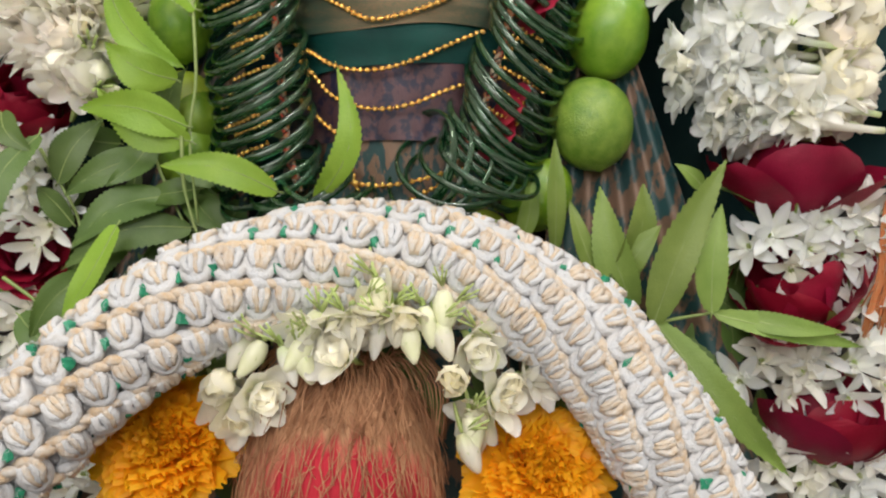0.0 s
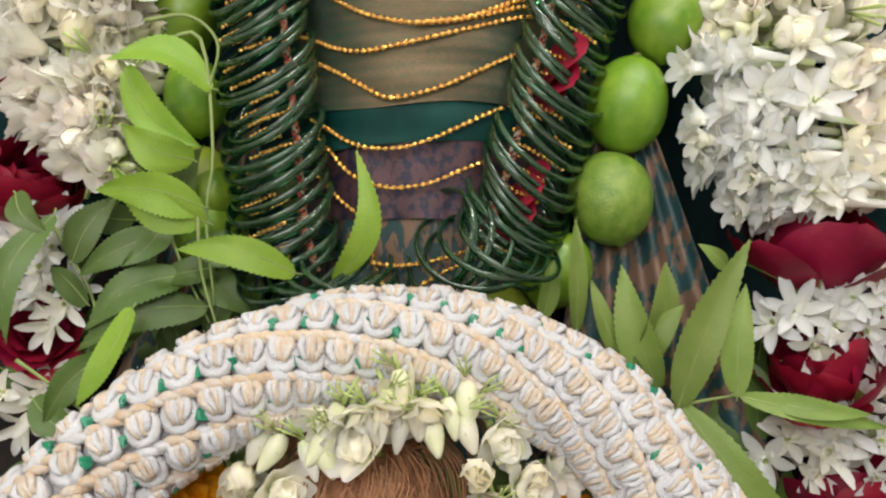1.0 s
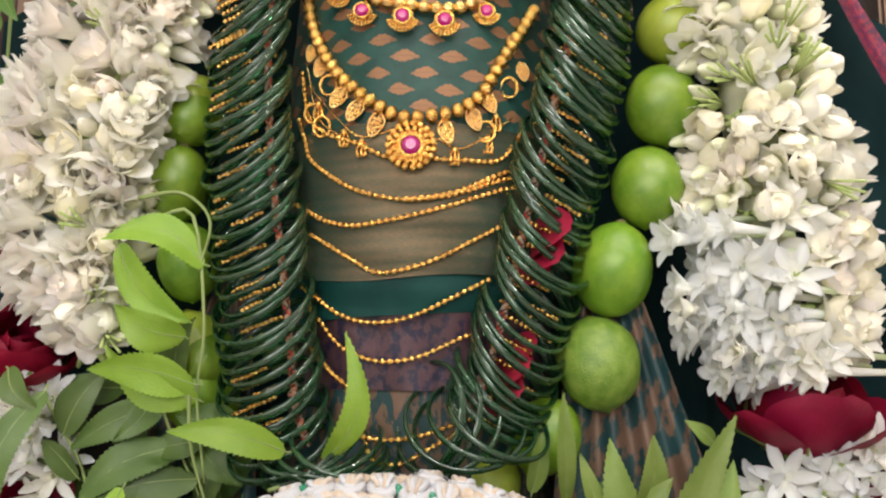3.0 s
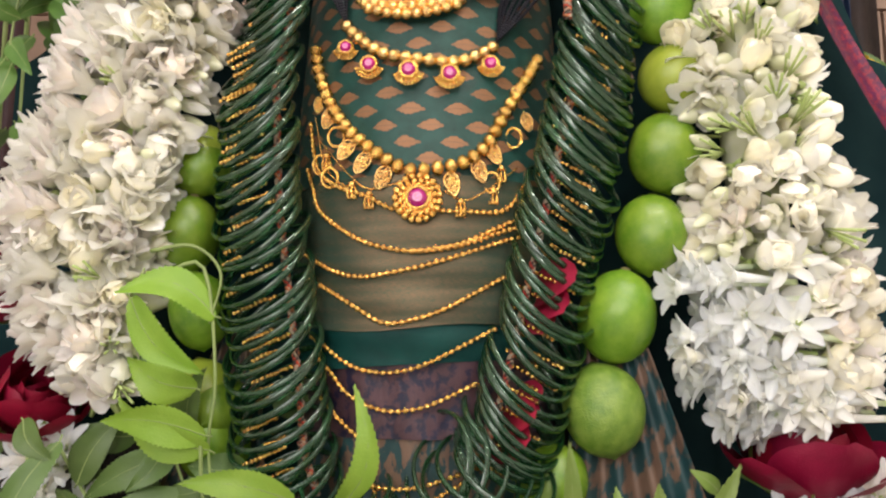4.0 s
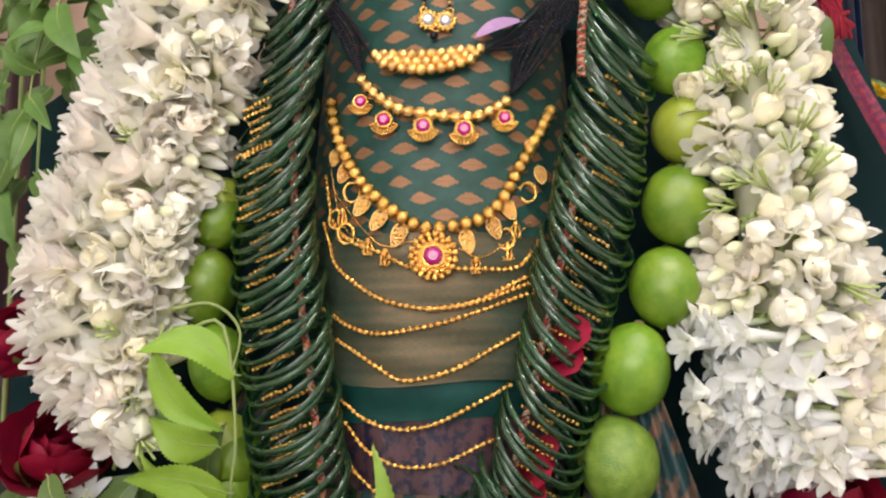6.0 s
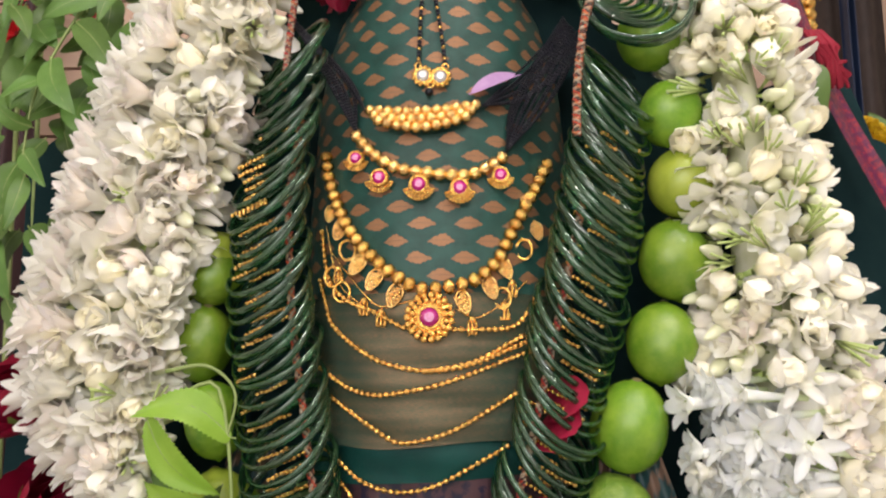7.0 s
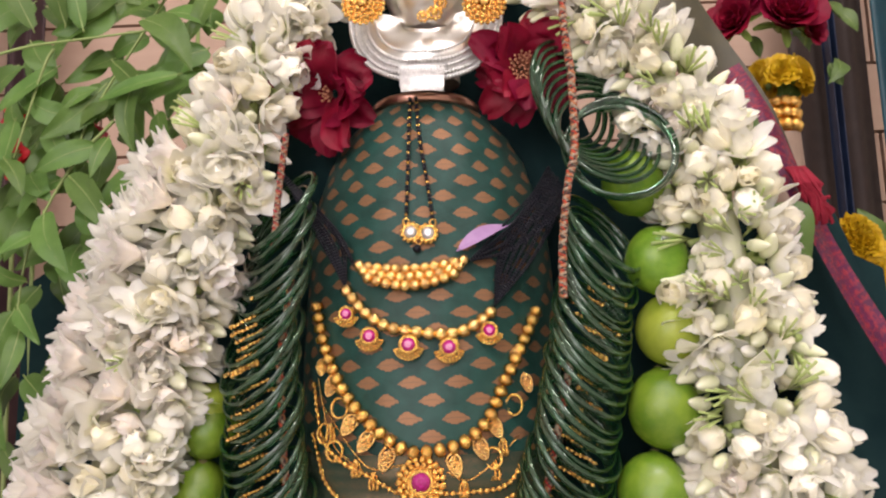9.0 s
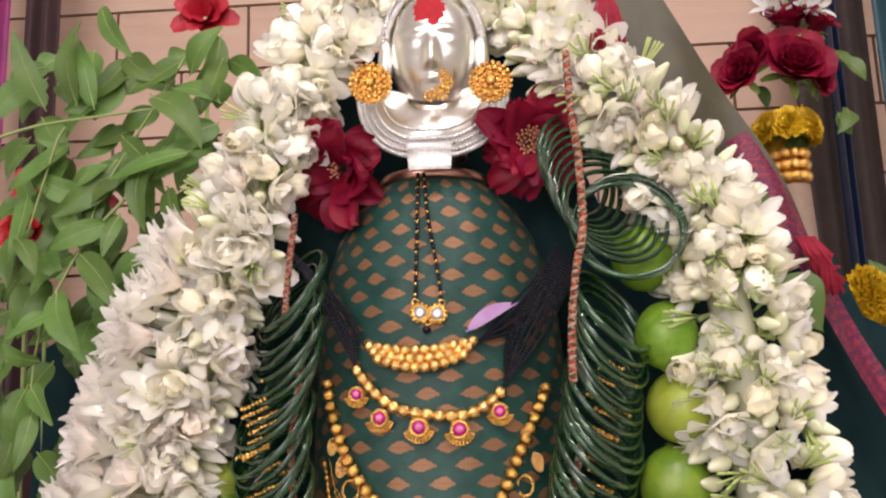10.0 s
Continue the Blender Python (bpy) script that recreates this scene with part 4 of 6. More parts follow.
def rose(at, d, size, n, label, spin=0.0, group="roses in the garlands", name="rose", category="rose"):
    ob = thing(name, label, category, at, group)
    ob.matrix_world = Matrix.Translation(Vector(at) * CM) @ turn_to(d, spin) @ Matrix.Diagonal((size, size, size, 1))
    for me in ROSES[n][0]:
        part("petal", me, None, ob)
    part("calyx", ROSES[n][1], None, ob, "green calyx leaves")
    return ob


RL = "deep red rose in a garland between white flowers"
for (x, z), d, s, n in zip([(22.8, 24.5), (24.0, 18.7), (24.8, 10.1)], ((0.05, -0.35, 1.0), (-0.45, -0.75, 0.75), (0.05, -0.30, 1.0)), (1.55, 1.4, 1.5), (3, 4, 5)):
    rose((x + 0.3, 6.6, z - 1.8), d, s, n, RL, n * 1.3)
for (x, z), d, s, n in zip([(-26.9, 34.8), (-24.8, 27.5), (-23.5, 19.7)], ((-0.2, -0.7, 0.7), (0.3, -0.6, 0.8), (0.3, -0.8, 0.3)), (1.15, 1.3, 1.0), (3, 4, 2)):
    rose((x, 6.8, z - 1.0), d, s, n, RL, n * 2.1)


def posy(label, at, count, spread, seed, facing=(0, -1, 0.1)):
    """A handful of starry white blooms tied together."""
    r = random.Random(seed)
    ob = thing("tuberose_posy", label, "flower", at, "white flower posies")
    for i in range(count):
        q, rad = 2.4 * i, spread * math.sqrt((i + 0.5) / count)
        o = Vector((rad * math.cos(q), r.uniform(-0.5, 0.5) + rad * 0.25, rad * math.sin(q) * 0.62))
        d = Vector(facing) + Vector((math.cos(q), 0, math.sin(q))) * 0.75 * rad / spread + Vector((r.uniform(-0.2, 0.2), 0, r.uniform(-0.2, 0.2)))
        piece("tuberose", r.choice(STARS), ob, o - d.normalized() * 1.8, d, r.random() * 6.28, r.uniform(0.9, 1.1))
    return ob


for n, ((x, z), c, w) in enumerate(zip([(22.6, 21.0), (25.5, 21.9), (27.3, 22.6), (22.3, 13.6), (25.5, 14.2), (27.7, 17.1), (23.0, 7.5), (25.8, 7.8), (-22.7, 24.4), (-21.5, 21.0), (-23.1, 15.1), (-17.1, 5.7)], (5, 6, 5, 7, 7, 5, 7, 7, 5, 5, 5, 5), (2.0, 2.2, 2.2, 2.8, 2.8, 2.2, 2.8, 2.8, 1.8, 2.0, 2.0, 2.0))):
    posy("white tuberose blooms tied between red roses", (x, 4.6, z), c, w, 30 + n)


# ---- neem leaves ----
def leaf_geo(base, tip, width, normal=(0, -1, 0.15), sickle=0.12, bulge=0.10, teeth=True):
    g = Geo()
    a, b, nrm = Vector(base), Vector(tip), Vector(normal).normalized()
    d = b - a
    length = d.length
    side = nrm.cross(d.normalized()).normalized()
    up = d.normalized().cross(side)
    n, vs = 40, []
    for i in range(n + 1):
        v = i / n
        c = a + d * v + side * (sickle * length * math.sin(math.pi * v)) + up * (bulge * length * math.sin(math.pi * v) - 0.04 * length * v * v)
        w = 0.5 * width * max(0.02, math.sin(math.pi * min(1.0, 0.03 + v * 0.97) ** 0.72)) ** 0.85
        jag = (0.935 if i % 2 else 1.03) if teeth and 0.1 < v < 0.98 else 1.0
        shift = d.normalized() * (0.018 * length if i % 2 == 0 and teeth else 0)
        ripple = up * (0.05 * width * math.sin(7 * v + length))
        vs += [c + side * w * jag * 1.08 + up * (0.22 * w) + shift + ripple, c + side * w * 0.5 + up * 0.13 * w, c, c - side * w * 0.5 + up * 0.13 * w, c - side * w * jag * 0.92 + up * (0.22 * w) + shift - ripple]
    g.add(vs, [(5 * i + j, 5 * i + j + 1, 5 * i + j + 6, 5 * i + j + 5) for i in range(n) for j in range(4)], 0)
    g.tube([a - d * 0.06] + [(vs[5 * i + 2] - up * 0.01) for i in range(0, n, 6)] + [b], lambda v: 0.055 * (1.15 - v), 5, 1)
    return g


def sprig(label, leaves, y, mat, group="neem sprigs", stems=(), seed=1, tilt=0.5, sick=0.14, bow=None):
    """leaves: pairs of base and tip with a width; stems: lines of x, z."""
    r = random.Random(seed)
    ob = thing("neem_sprig", label, "leaves", group=group)
    for (b, t), w in leaves:
        yb, yt = y + r.uniform(0, 0.5), y - r.uniform(-0.4, 1.4)
        nrm = (r.uniform(-tilt, tilt), -1, r.uniform(-0.2, tilt))
        part("leaflet", leaf_geo((b[0], yb, b[1]), (t[0], yt, t[1]), w, nrm, bow if bow is not None else r.choice((-1, 1)) * r.uniform(0.3, 1) * sick, r.uniform(0.03, 0.14)), [mat, STEM], ob)
    for line in stems:
        g = Geo()
        g.tube(spline(xz(line, y + 0.3), 16), lambda v: 0.13 - 0.06 * v, 6)
        part("stem", g, STEM, ob)
    return ob


def pairs(flat, widths):
    return [((flat[2 * i], flat[2 * i + 1]), w) for i, w in enumerate(widths)]


# DARK_L sprigs take LEAF_DARK, so shade among the leaves is in their colour
BRIGHT_L, MID_L, DARK_L = "fresh bright green neem leaflets", "green serrated neem leaflets on a thin stem", "neem leaflets in a darker green that holds their shade"
sprig(BRIGHT_L, pairs([(-11.7, 33.2), (-17.1, 34.5), (-16.6, 34.2), (-12.3, 29.9), (-12.5, 29.1), (-16.2, 30.8), (-11.8, 26.5), (-17.5, 27.2)], (2.3, 2.2, 2.2, 2.3)), 0.6, LEAF_BRIGHT, stems=([(-15.7, 37.0), (-13.2, 37.3), (-11.5, 35.7), (-12.0, 32.8)], [(-15.0, 35.6), (-12.5, 36.0), (-11.5, 29.7), (-11.7, 26.0), (-11.0, 21.2)]), seed=5, sick=0.22)
sprig(BRIGHT_L, pairs([(-6.6, 23.0), (-12.6, 24.1), (-15.4, 20.9), (-18.1, 15.7), (-11.6, 25.7), (-17.0, 28.5)], (1.9, 2.0, 2.2)), 0.4, LEAF_BRIGHT, seed=8, stems=([(-12.1, 26.3), (-11.8, 23.2), (-10.8, 20.1)],))
sprig("single green neem leaf standing up before gold chains", pairs([(-4.3, 22.6), (-3.3, 29.3)], (1.55,)), -0.2, LEAF_BRIGHT, seed=2, stems=([(-7.3, 21.0), (-5.2, 21.8), (-4.0, 23.1)],), bow=-0.21, tilt=0.1)
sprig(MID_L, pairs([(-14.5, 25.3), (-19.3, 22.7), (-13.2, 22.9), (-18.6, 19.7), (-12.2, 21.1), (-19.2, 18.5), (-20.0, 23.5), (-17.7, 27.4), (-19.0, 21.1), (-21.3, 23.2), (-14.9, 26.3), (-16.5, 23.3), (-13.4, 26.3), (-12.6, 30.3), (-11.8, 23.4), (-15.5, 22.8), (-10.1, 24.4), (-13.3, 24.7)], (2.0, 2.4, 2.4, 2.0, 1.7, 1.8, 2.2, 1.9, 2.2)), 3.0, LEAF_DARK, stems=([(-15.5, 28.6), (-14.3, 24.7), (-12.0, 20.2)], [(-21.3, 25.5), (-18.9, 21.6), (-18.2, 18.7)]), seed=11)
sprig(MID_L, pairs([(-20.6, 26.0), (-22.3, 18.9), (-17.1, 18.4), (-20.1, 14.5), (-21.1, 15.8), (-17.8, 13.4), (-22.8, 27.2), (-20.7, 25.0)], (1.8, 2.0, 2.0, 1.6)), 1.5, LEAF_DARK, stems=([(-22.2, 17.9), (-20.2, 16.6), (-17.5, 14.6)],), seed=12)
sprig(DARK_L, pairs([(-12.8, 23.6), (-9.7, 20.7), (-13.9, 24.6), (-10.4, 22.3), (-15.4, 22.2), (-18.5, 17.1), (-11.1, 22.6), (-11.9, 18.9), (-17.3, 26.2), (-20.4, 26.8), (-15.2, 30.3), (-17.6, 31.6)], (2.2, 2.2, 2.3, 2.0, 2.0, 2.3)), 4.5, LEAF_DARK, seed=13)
sprig(MID_L, pairs([(14.0, 16.4), (17.6, 25.2), (17.1, 17.1), (17.5, 22.9), (14.2, 16.4), (20.8, 8.8), (17.3, 17.0), (25.4, 15.5), (18.3, 16.9), (24.0, 16.3), (16.6, 23.8), (14.9, 25.0)], (2.2, 1.8, 2.0, 1.3, 1.2, 0.9)), 0.8, LEAF_MID, stems=([(13.5, 16.2), (15.3, 16.7), (18.0, 17.2)],), seed=14, sick=0.05)
sprig(MID_L, pairs([(6.9, 20.8), (7.4, 24.6), (8.8, 20.2), (8.6, 26.4), (11.1, 18.9), (9.6, 23.0), (13.3, 17.2), (11.1, 23.8), (12.6, 18.6), (14.5, 21.8), (12.5, 18.9), (13.6, 24.0), (7.6, 13.2), (11.4, 10.5), (8.2, 12.3), (9.4, 14.2)], (1.2, 1.3, 1.3, 2.2, 1.6, 2.2, 2.2, 2.0)), 2.0, LEAF_MID, seed=15, sick=0.06)
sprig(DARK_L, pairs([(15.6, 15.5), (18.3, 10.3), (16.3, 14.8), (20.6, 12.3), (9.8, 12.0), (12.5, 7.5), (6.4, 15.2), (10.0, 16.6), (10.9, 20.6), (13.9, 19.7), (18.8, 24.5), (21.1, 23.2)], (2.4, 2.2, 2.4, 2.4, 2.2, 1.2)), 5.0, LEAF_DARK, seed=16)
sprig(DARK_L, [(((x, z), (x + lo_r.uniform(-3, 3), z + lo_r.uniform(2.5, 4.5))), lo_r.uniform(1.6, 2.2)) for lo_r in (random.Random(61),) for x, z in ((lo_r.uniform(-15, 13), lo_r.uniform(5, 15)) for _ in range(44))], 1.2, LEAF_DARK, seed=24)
# the bunch that stands behind the garland, higher up
HIGH = "green neem branch standing behind the garland"
sprig(HIGH, pairs([(-27.6, 71.4), (-29.5, 76.9), (-25.2, 71.6), (-24.7, 77.3), (-24.0, 71.3), (-25.5, 76.7), (-23.7, 78.8), (-20.6, 74.2), (-19.7, 71.8), (-15.8, 67.6), (-16.9, 67.4), (-22.4, 65.7), (-19.9, 67.3), (-20.0, 62.0), (-22.5, 62.5), (-26.7, 60.7)], (1.6, 1.8, 1.6, 1.5, 2.3, 1.5, 1.7, 1.8)), 4.2, LEAF_HIGH, stems=([(-32.1, 68.9), (-28.0, 70.0), (-23.1, 70.5), (-17.0, 71.1)], [(-26.0, 69.8), (-26.7, 68.2), (-28.4, 61.8)]), seed=17, sick=0.1)
sprig(HIGH, pairs([(-24.3, 60.4), (-21.0, 56.2), (-25.9, 57.8), (-23.5, 53.6), (-21.8, 63.1), (-22.2, 59.9), (-29.0, 61.8), (-26.9, 58.9), (-26.4, 56.4), (-28.4, 54.7), (-27.5, 51.5), (-25.4, 48.9), (-27.2, 49.8), (-27.6, 46.0), (-27.0, 53.2), (-28.7, 54.4)], (2.2, 2.2, 1.1, 1.4, 1.5, 1.6, 1.3, 1.3)), 4.2, LEAF_HIGH, stems=([(-21.4, 64.3), (-23.9, 61.6), (-25.9, 58.1), (-27.1, 54.7), (-27.5, 50.2)],), seed=18, sick=0.1)
sprig(HIGH, pairs([(-30.9, 66.6), (-28.1, 68.6), (-26.4, 68.9), (-30.2, 65.5), (-20.9, 66.6), (-19.9, 63.0), (-22.3, 69.2), (-19.2, 64.8), (-18.6, 72.8), (-14.9, 71.3), (-17.4, 74.0), (-14.6, 76.9), (-24.6, 65.1), (-28.4, 66.9), (-18.8, 65.2), (-17.1, 61.5), (-29.1, 64.9), (-29.7, 60.4), (-25.8, 65.6), (-23.0, 67.1)], (1.6, 1.8, 1.7, 1.8, 1.6, 1.8, 1.8, 1.8, 1.7, 1.6)), 5.5, LEAF_HIGH, stems=([(-17.1, 76.6), (-18.7, 73.7), (-23.8, 65.0), (-24.4, 61.8)],), seed=19)
high_r = random.Random(40)
sprig(HIGH, [(((x, z), (x + high_r.uniform(-4, 4), z - high_r.uniform(2.0, 4.5))), high_r.uniform(1.7, 2.5)) for x, z in ((high_r.uniform(-29, -15), high_r.uniform(58, 76)) for _ in range(26))], 6.0, LEAF_HIGH, seed=25)
sprig(HIGH, [(((x, z), (x + high_r.uniform(-4, 4), z - high_r.uniform(1.5, 4.5))), high_r.uniform(1.5, 2.2)) for x, z in ((high_r.uniform(-30, -15), high_r.uniform(55, 78)) for _ in range(34))], 8.0, LEAF_HIGH, seed=20)
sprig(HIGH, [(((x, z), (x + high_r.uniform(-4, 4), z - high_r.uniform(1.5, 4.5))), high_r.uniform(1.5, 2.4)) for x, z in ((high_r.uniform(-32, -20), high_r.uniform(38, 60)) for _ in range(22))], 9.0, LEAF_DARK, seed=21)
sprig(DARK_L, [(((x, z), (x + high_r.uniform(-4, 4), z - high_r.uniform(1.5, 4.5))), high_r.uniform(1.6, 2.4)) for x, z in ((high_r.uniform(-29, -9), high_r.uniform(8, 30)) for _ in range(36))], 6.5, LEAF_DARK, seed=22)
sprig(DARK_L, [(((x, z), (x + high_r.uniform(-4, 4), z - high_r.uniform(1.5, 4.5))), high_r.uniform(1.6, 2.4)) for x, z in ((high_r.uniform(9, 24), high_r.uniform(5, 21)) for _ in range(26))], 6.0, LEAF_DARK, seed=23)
sprig(HIGH, [(((x, z), (x + high_r.uniform(-3, 3), z - high_r.uniform(3.0, 5.0))), high_r.uniform(2.0, 2.8)) for x, z in ((high_r.uniform(-33, -22), high_r.uniform(46, 66)) for _ in range(30))], 7.0, LEAF_HIGH, seed=26)
sprig(HIGH, [(((x, z), (x + high_r.uniform(-4, 4), z - high_r.uniform(1.5, 4.5))), high_r.uniform(1.6, 2.4)) for x, z in ((high_r.uniform(-33, -16), high_r.uniform(54, 78)) for _ in range(40))], 10.0, LEAF_HIGH, seed=27)
# betel-like leaves beside the upper garland
for (x, z), w in zip([(24.6, 55.3), (21.9, 62.4)], (4.2, 3.0)):
    g = leaf_geo((x - 1.5, 7, z + 1.6), (x + 1.6, 6.5, z - 1.8), w, (0.2, -1, 0.3), 0.0, 0.12, teeth=False)
    thing("garland_leaf", "broad dark green leaf tucked behind a flower garland", "leaf", geo=g, mats=[LEAF_DARK, STEM])


# ---- jewellery ----
BEAD_FROST = bead_mesh(0.34, GOLD_DULL, 9, 7, False)


TINY = bead_mesh(0.155, GOLD, 8, 6)


def fine_chain(label, line, lift=0.50, r=0.185, step=0.42, ends=(1.5, 1.3)):
    ob = thing("bead_chain", label, "chain", group="fine gold chains")
    a, b, c, d = (Vector(p) for p in (line[1], line[0], line[-2], line[-1]))
    line = [tuple(b + (b - a).normalized() * ends[0])] + list(line) + [tuple(d + (d - c).normalized() * ends[1])]
    pts = spline([(x, front(x, z, lift), z) for x, z in line], 60)
    for i, p in enumerate(even(pts, step)):
        piece("bead", TINY, ob, p, (0.2, -1, 0.1), i, r / 0.155)
    g = Geo()
    g.tube(pts, 0.05, 5)
    part("thread", g, GOLD, ob)
    return ob


FC = "fine gold bead chain lying in a curve on silk"
fine_chain(FC, [(-6.8, 41.3), (-6.3, 39.9), (-4.7, 38.5), (-2.9, 37.5), (-0.3, 37.0), (2.4, 37.4), (5.1, 38.5)])
fine_chain(FC, [(-0.3, 37.0), (2.4, 37.5), (5.1, 38.9)], ends=(0.1, 1.3))
fine_chain(FC, [(-6.9, 37.1), (-5.3, 36.1), (-3.5, 35.6), (-1.5, 35.8), (1.1, 36.4), (5.1, 37.9)])
fine_chain(FC, [(-6.1, 35.3), (-4.8, 34.5), (-3.5, 33.7), (-2.0, 32.9), (-0.2, 33.1), (1.7, 33.8), (4.3, 35.3)])
fine_chain(FC, [(-5.4, 31.4), (-4.4, 30.7), (-3.1, 30.2), (-1.4, 30.1), (0.5, 30.6), (3.4, 32.1)])
fine_chain(FC, [(-5.2, 30.0), (-4.2, 28.9), (-2.9, 28.2), (-1.4, 27.9), (0.5, 28.2), (2.7, 29.2)])
fine_chain(FC, [(-5.4, 28.1), (-4.6, 27.3), (-3.3, 26.3)], ends=(1.0, 0.1))
fine_chain(FC, [(-3.0, 23.8), (-1.4, 23.6), (0.4, 23.8), (2.6, 24.5)])
fine_chain(FC, [(-2.7, 24.3), (-2.0, 22.6), (-0.5, 22.3), (1.4, 23.3)])
fine_chain(FC, [(-7.3, 45.8), (-6.6, 42.8), (-5.3, 41.3), (-3.3, 40.4), (-1.6, 39.5), (-0.3, 39.4)], ends=(0.1, 0.1))
fine_chain(FC, [(0.4, 39.4), (2.7, 39.4), (5.0, 39.7), (6.3, 41.5)], ends=(0.1, 0.3))


def fluted_bead():
    g = Geo()

    def at(u, v):
        th, ph = math.pi * v, 2 * math.pi * u
        k = 1 + 0.13 * math.cos(9 * ph + 2.5 * th)
        return (0.42 * k * math.sin(th) * math.cos(ph), 0.42 * k * math.sin(th) * math.sin(ph), 0.36 * math.cos(th))

    g.sheet(at, 24, 10, loop=True)
    return g.mesh("bead", [GOLD])


FLUTED = fluted_bead()


def bead_row(ob, line, me, step, lift, scale=1.0):
    pts = even(spline([(x, front(x, z, lift), z) for x, z in line], 120), step)
    for i, p in enumerate(pts):
        d = pts[min(i + 1, len(pts) - 1)] - pts[max(i - 1, 0)]
        piece("bead", me, ob, p, d, i * 1.3, scale)
    return pts


def stone_pendant(parent, at, r, stone, rays, fan_from=0.0, fan_to=6.2832, rows=2):
    """A round stone in a gold rim with rows of granules round it."""
    p = part("pendant", Geo(), GOLD, parent)
    p.location = Vector(at) * CM
    g = Geo()
    g.tube([(stone * 1.18 * math.cos(q), -0.12, stone * 1.18 * math.sin(q)) for q in (6.2832 * i / 24 for i in range(24))], stone * 0.22, 6, closed=True)
    g.sheet(lambda u, v: (r * 0.62 * v * math.cos(6.2832 * u), 0.02 - 0.06 * v, r * 0.62 * v * math.sin(6.2832 * u)), 24, 3, loop=True)
    g.sheet(lambda u, v: (r * 0.62 * (1 - v) * math.cos(6.2832 * u), 0.14, r * 0.62 * (1 - v) * math.sin(6.2832 * u)), 24, 3, loop=True)
    for k in range(rows):
        rad = stone * 1.5 + (r - stone * 1.5) * (k + 0.6) / rows
        n = int(rays * (0.7 + 0.3 * (k + 1) / rows))
        for i in range(n):
            q = fan_from + (fan_to - fan_from) * (i + 0.5) / n
            g.ball((rad * math.cos(q), -0.02, rad * math.sin(q)), 0.52 * rad * abs(fan_to - fan_from) / n * 0.98, 7, 5)
    part("setting", g, GOLD, p, "granulated gold setting")["kind"] = "stuff"
    g = Geo()
    vs = [(0, -0.20 - stone * 0.28, 0)]
    for ring, (rad, dep) in enumerate(((0.55, -0.20 - stone * 0.26), (0.95, -0.16), (1.0, 0.0))):
        vs += [(stone * rad * math.cos(6.2832 * (i + 0.5 * (ring % 2)) / 10), dep, stone * rad * math.sin(6.2832 * (i + 0.5 * (ring % 2)) / 10)) for i in range(10)]
    fs = [(0, 1 + i, 1 + (i + 1) % 10) for i in range(10)]
    for k in range(2):
        for i in range(10):
            a, b = 1 + 10 * k + i, 1 + 10 * k + (i + 1) % 10
            c, d2 = 11 + 10 * k + i, 11 + 10 * k + (i + 1) % 10
            fs += [(a, c, b), (b, c, d2)]
    g.add(vs, fs)
    part("stone", g, RUBY, p, "faceted magenta stone", smooth=False)
    return p


def on_body(pair, lift):
    return (pair[0], front(pair[0], pair[1], lift), pair[1])


# the long necklace
neck = thing("gold_necklace", "long necklace of fluted gold beads with a ruby pendant", "necklace")
bead_row(neck, [(-7.2, 51.0), (-6.8, 49.1), (-5.8, 46.7), (-4.7, 45.0), (-3.6, 43.8), (-2.3, 42.7), (-0.7, 41.8), (1.0, 41.9), (2.5, 42.3), (3.9, 43.5), (4.7, 45.1), (5.5, 46.7), (6.6, 48.8), (7.5, 50.8)], FLUTED, 0.80, 0.5)
stone_pendant(neck, on_body([(-0.1, 40.1)][0], 0.6), 1.42, 0.55, 19, rows=2)


def filigree(parent, at, d, size):
    """A small pierced leaf of gold wire and granules."""
    g = Geo()
    loop = [(0.42 * math.sin(6.2832 * i / 18) * (1 - 0.25 * math.cos(6.2832 * i / 18)), 0, -0.72 * math.cos(6.2832 * i / 18)) for i in range(18)]
    g.tube(loop, 0.09, 5, closed=True)
    for i in range(26):
        q, rad = 2.4 * i, 0.62 * math.sqrt((i + 0.5) / 26)
        g.ball((0.55 * rad * math.cos(q), -0.04, 0.95 * rad * math.sin(q)), 0.105, 6, 4)
    g.ball((0, 0, 0.82), 0.14, 6, 5)
    p = part("filigree_drop", g, GOLD_DULL, parent)
    p["kind"] = "stuff"
    p.location = Vector(at) * CM
    p.rotation_euler = (0, d, 0)
    p.scale = (size,) * 3


for pr, d, s in zip([(-6.7, 47.0), (-5.9, 45.8), (-4.6, 43.4), (-3.5, 42.4), (-2.2, 41.4), (1.9, 41.0), (3.5, 41.9), (4.4, 43.1), (6.5, 45.7), (5.8, 47.3)], (0.2, 0.4, 0.6, 0.6, 0.4, -0.3, -0.4, -0.5, -0.3, -0.2), (0.75, 0.95, 0.95, 0.95, 1.0, 0.95, 0.95, 0.9, 0.8, 0.7)):
    filigree(neck, on_body(pr, 0.45), d, s)
for pr in [(-5.3, 44.4), (-6.3, 42.8), (-5.6, 41.8), (5.6, 44.4), (4.2, 41.3)]:
    g = Geo()
    g.tube([(0.5 * math.cos(6.2832 * i / 18), 0, 0.62 * math.sin(6.2832 * i / 18)) for i in range(18)], 0.10, 6, closed=True)
    p = part("ring", g, GOLD, neck)
    p.location = Vector(on_body(pr, 0.4)) * CM
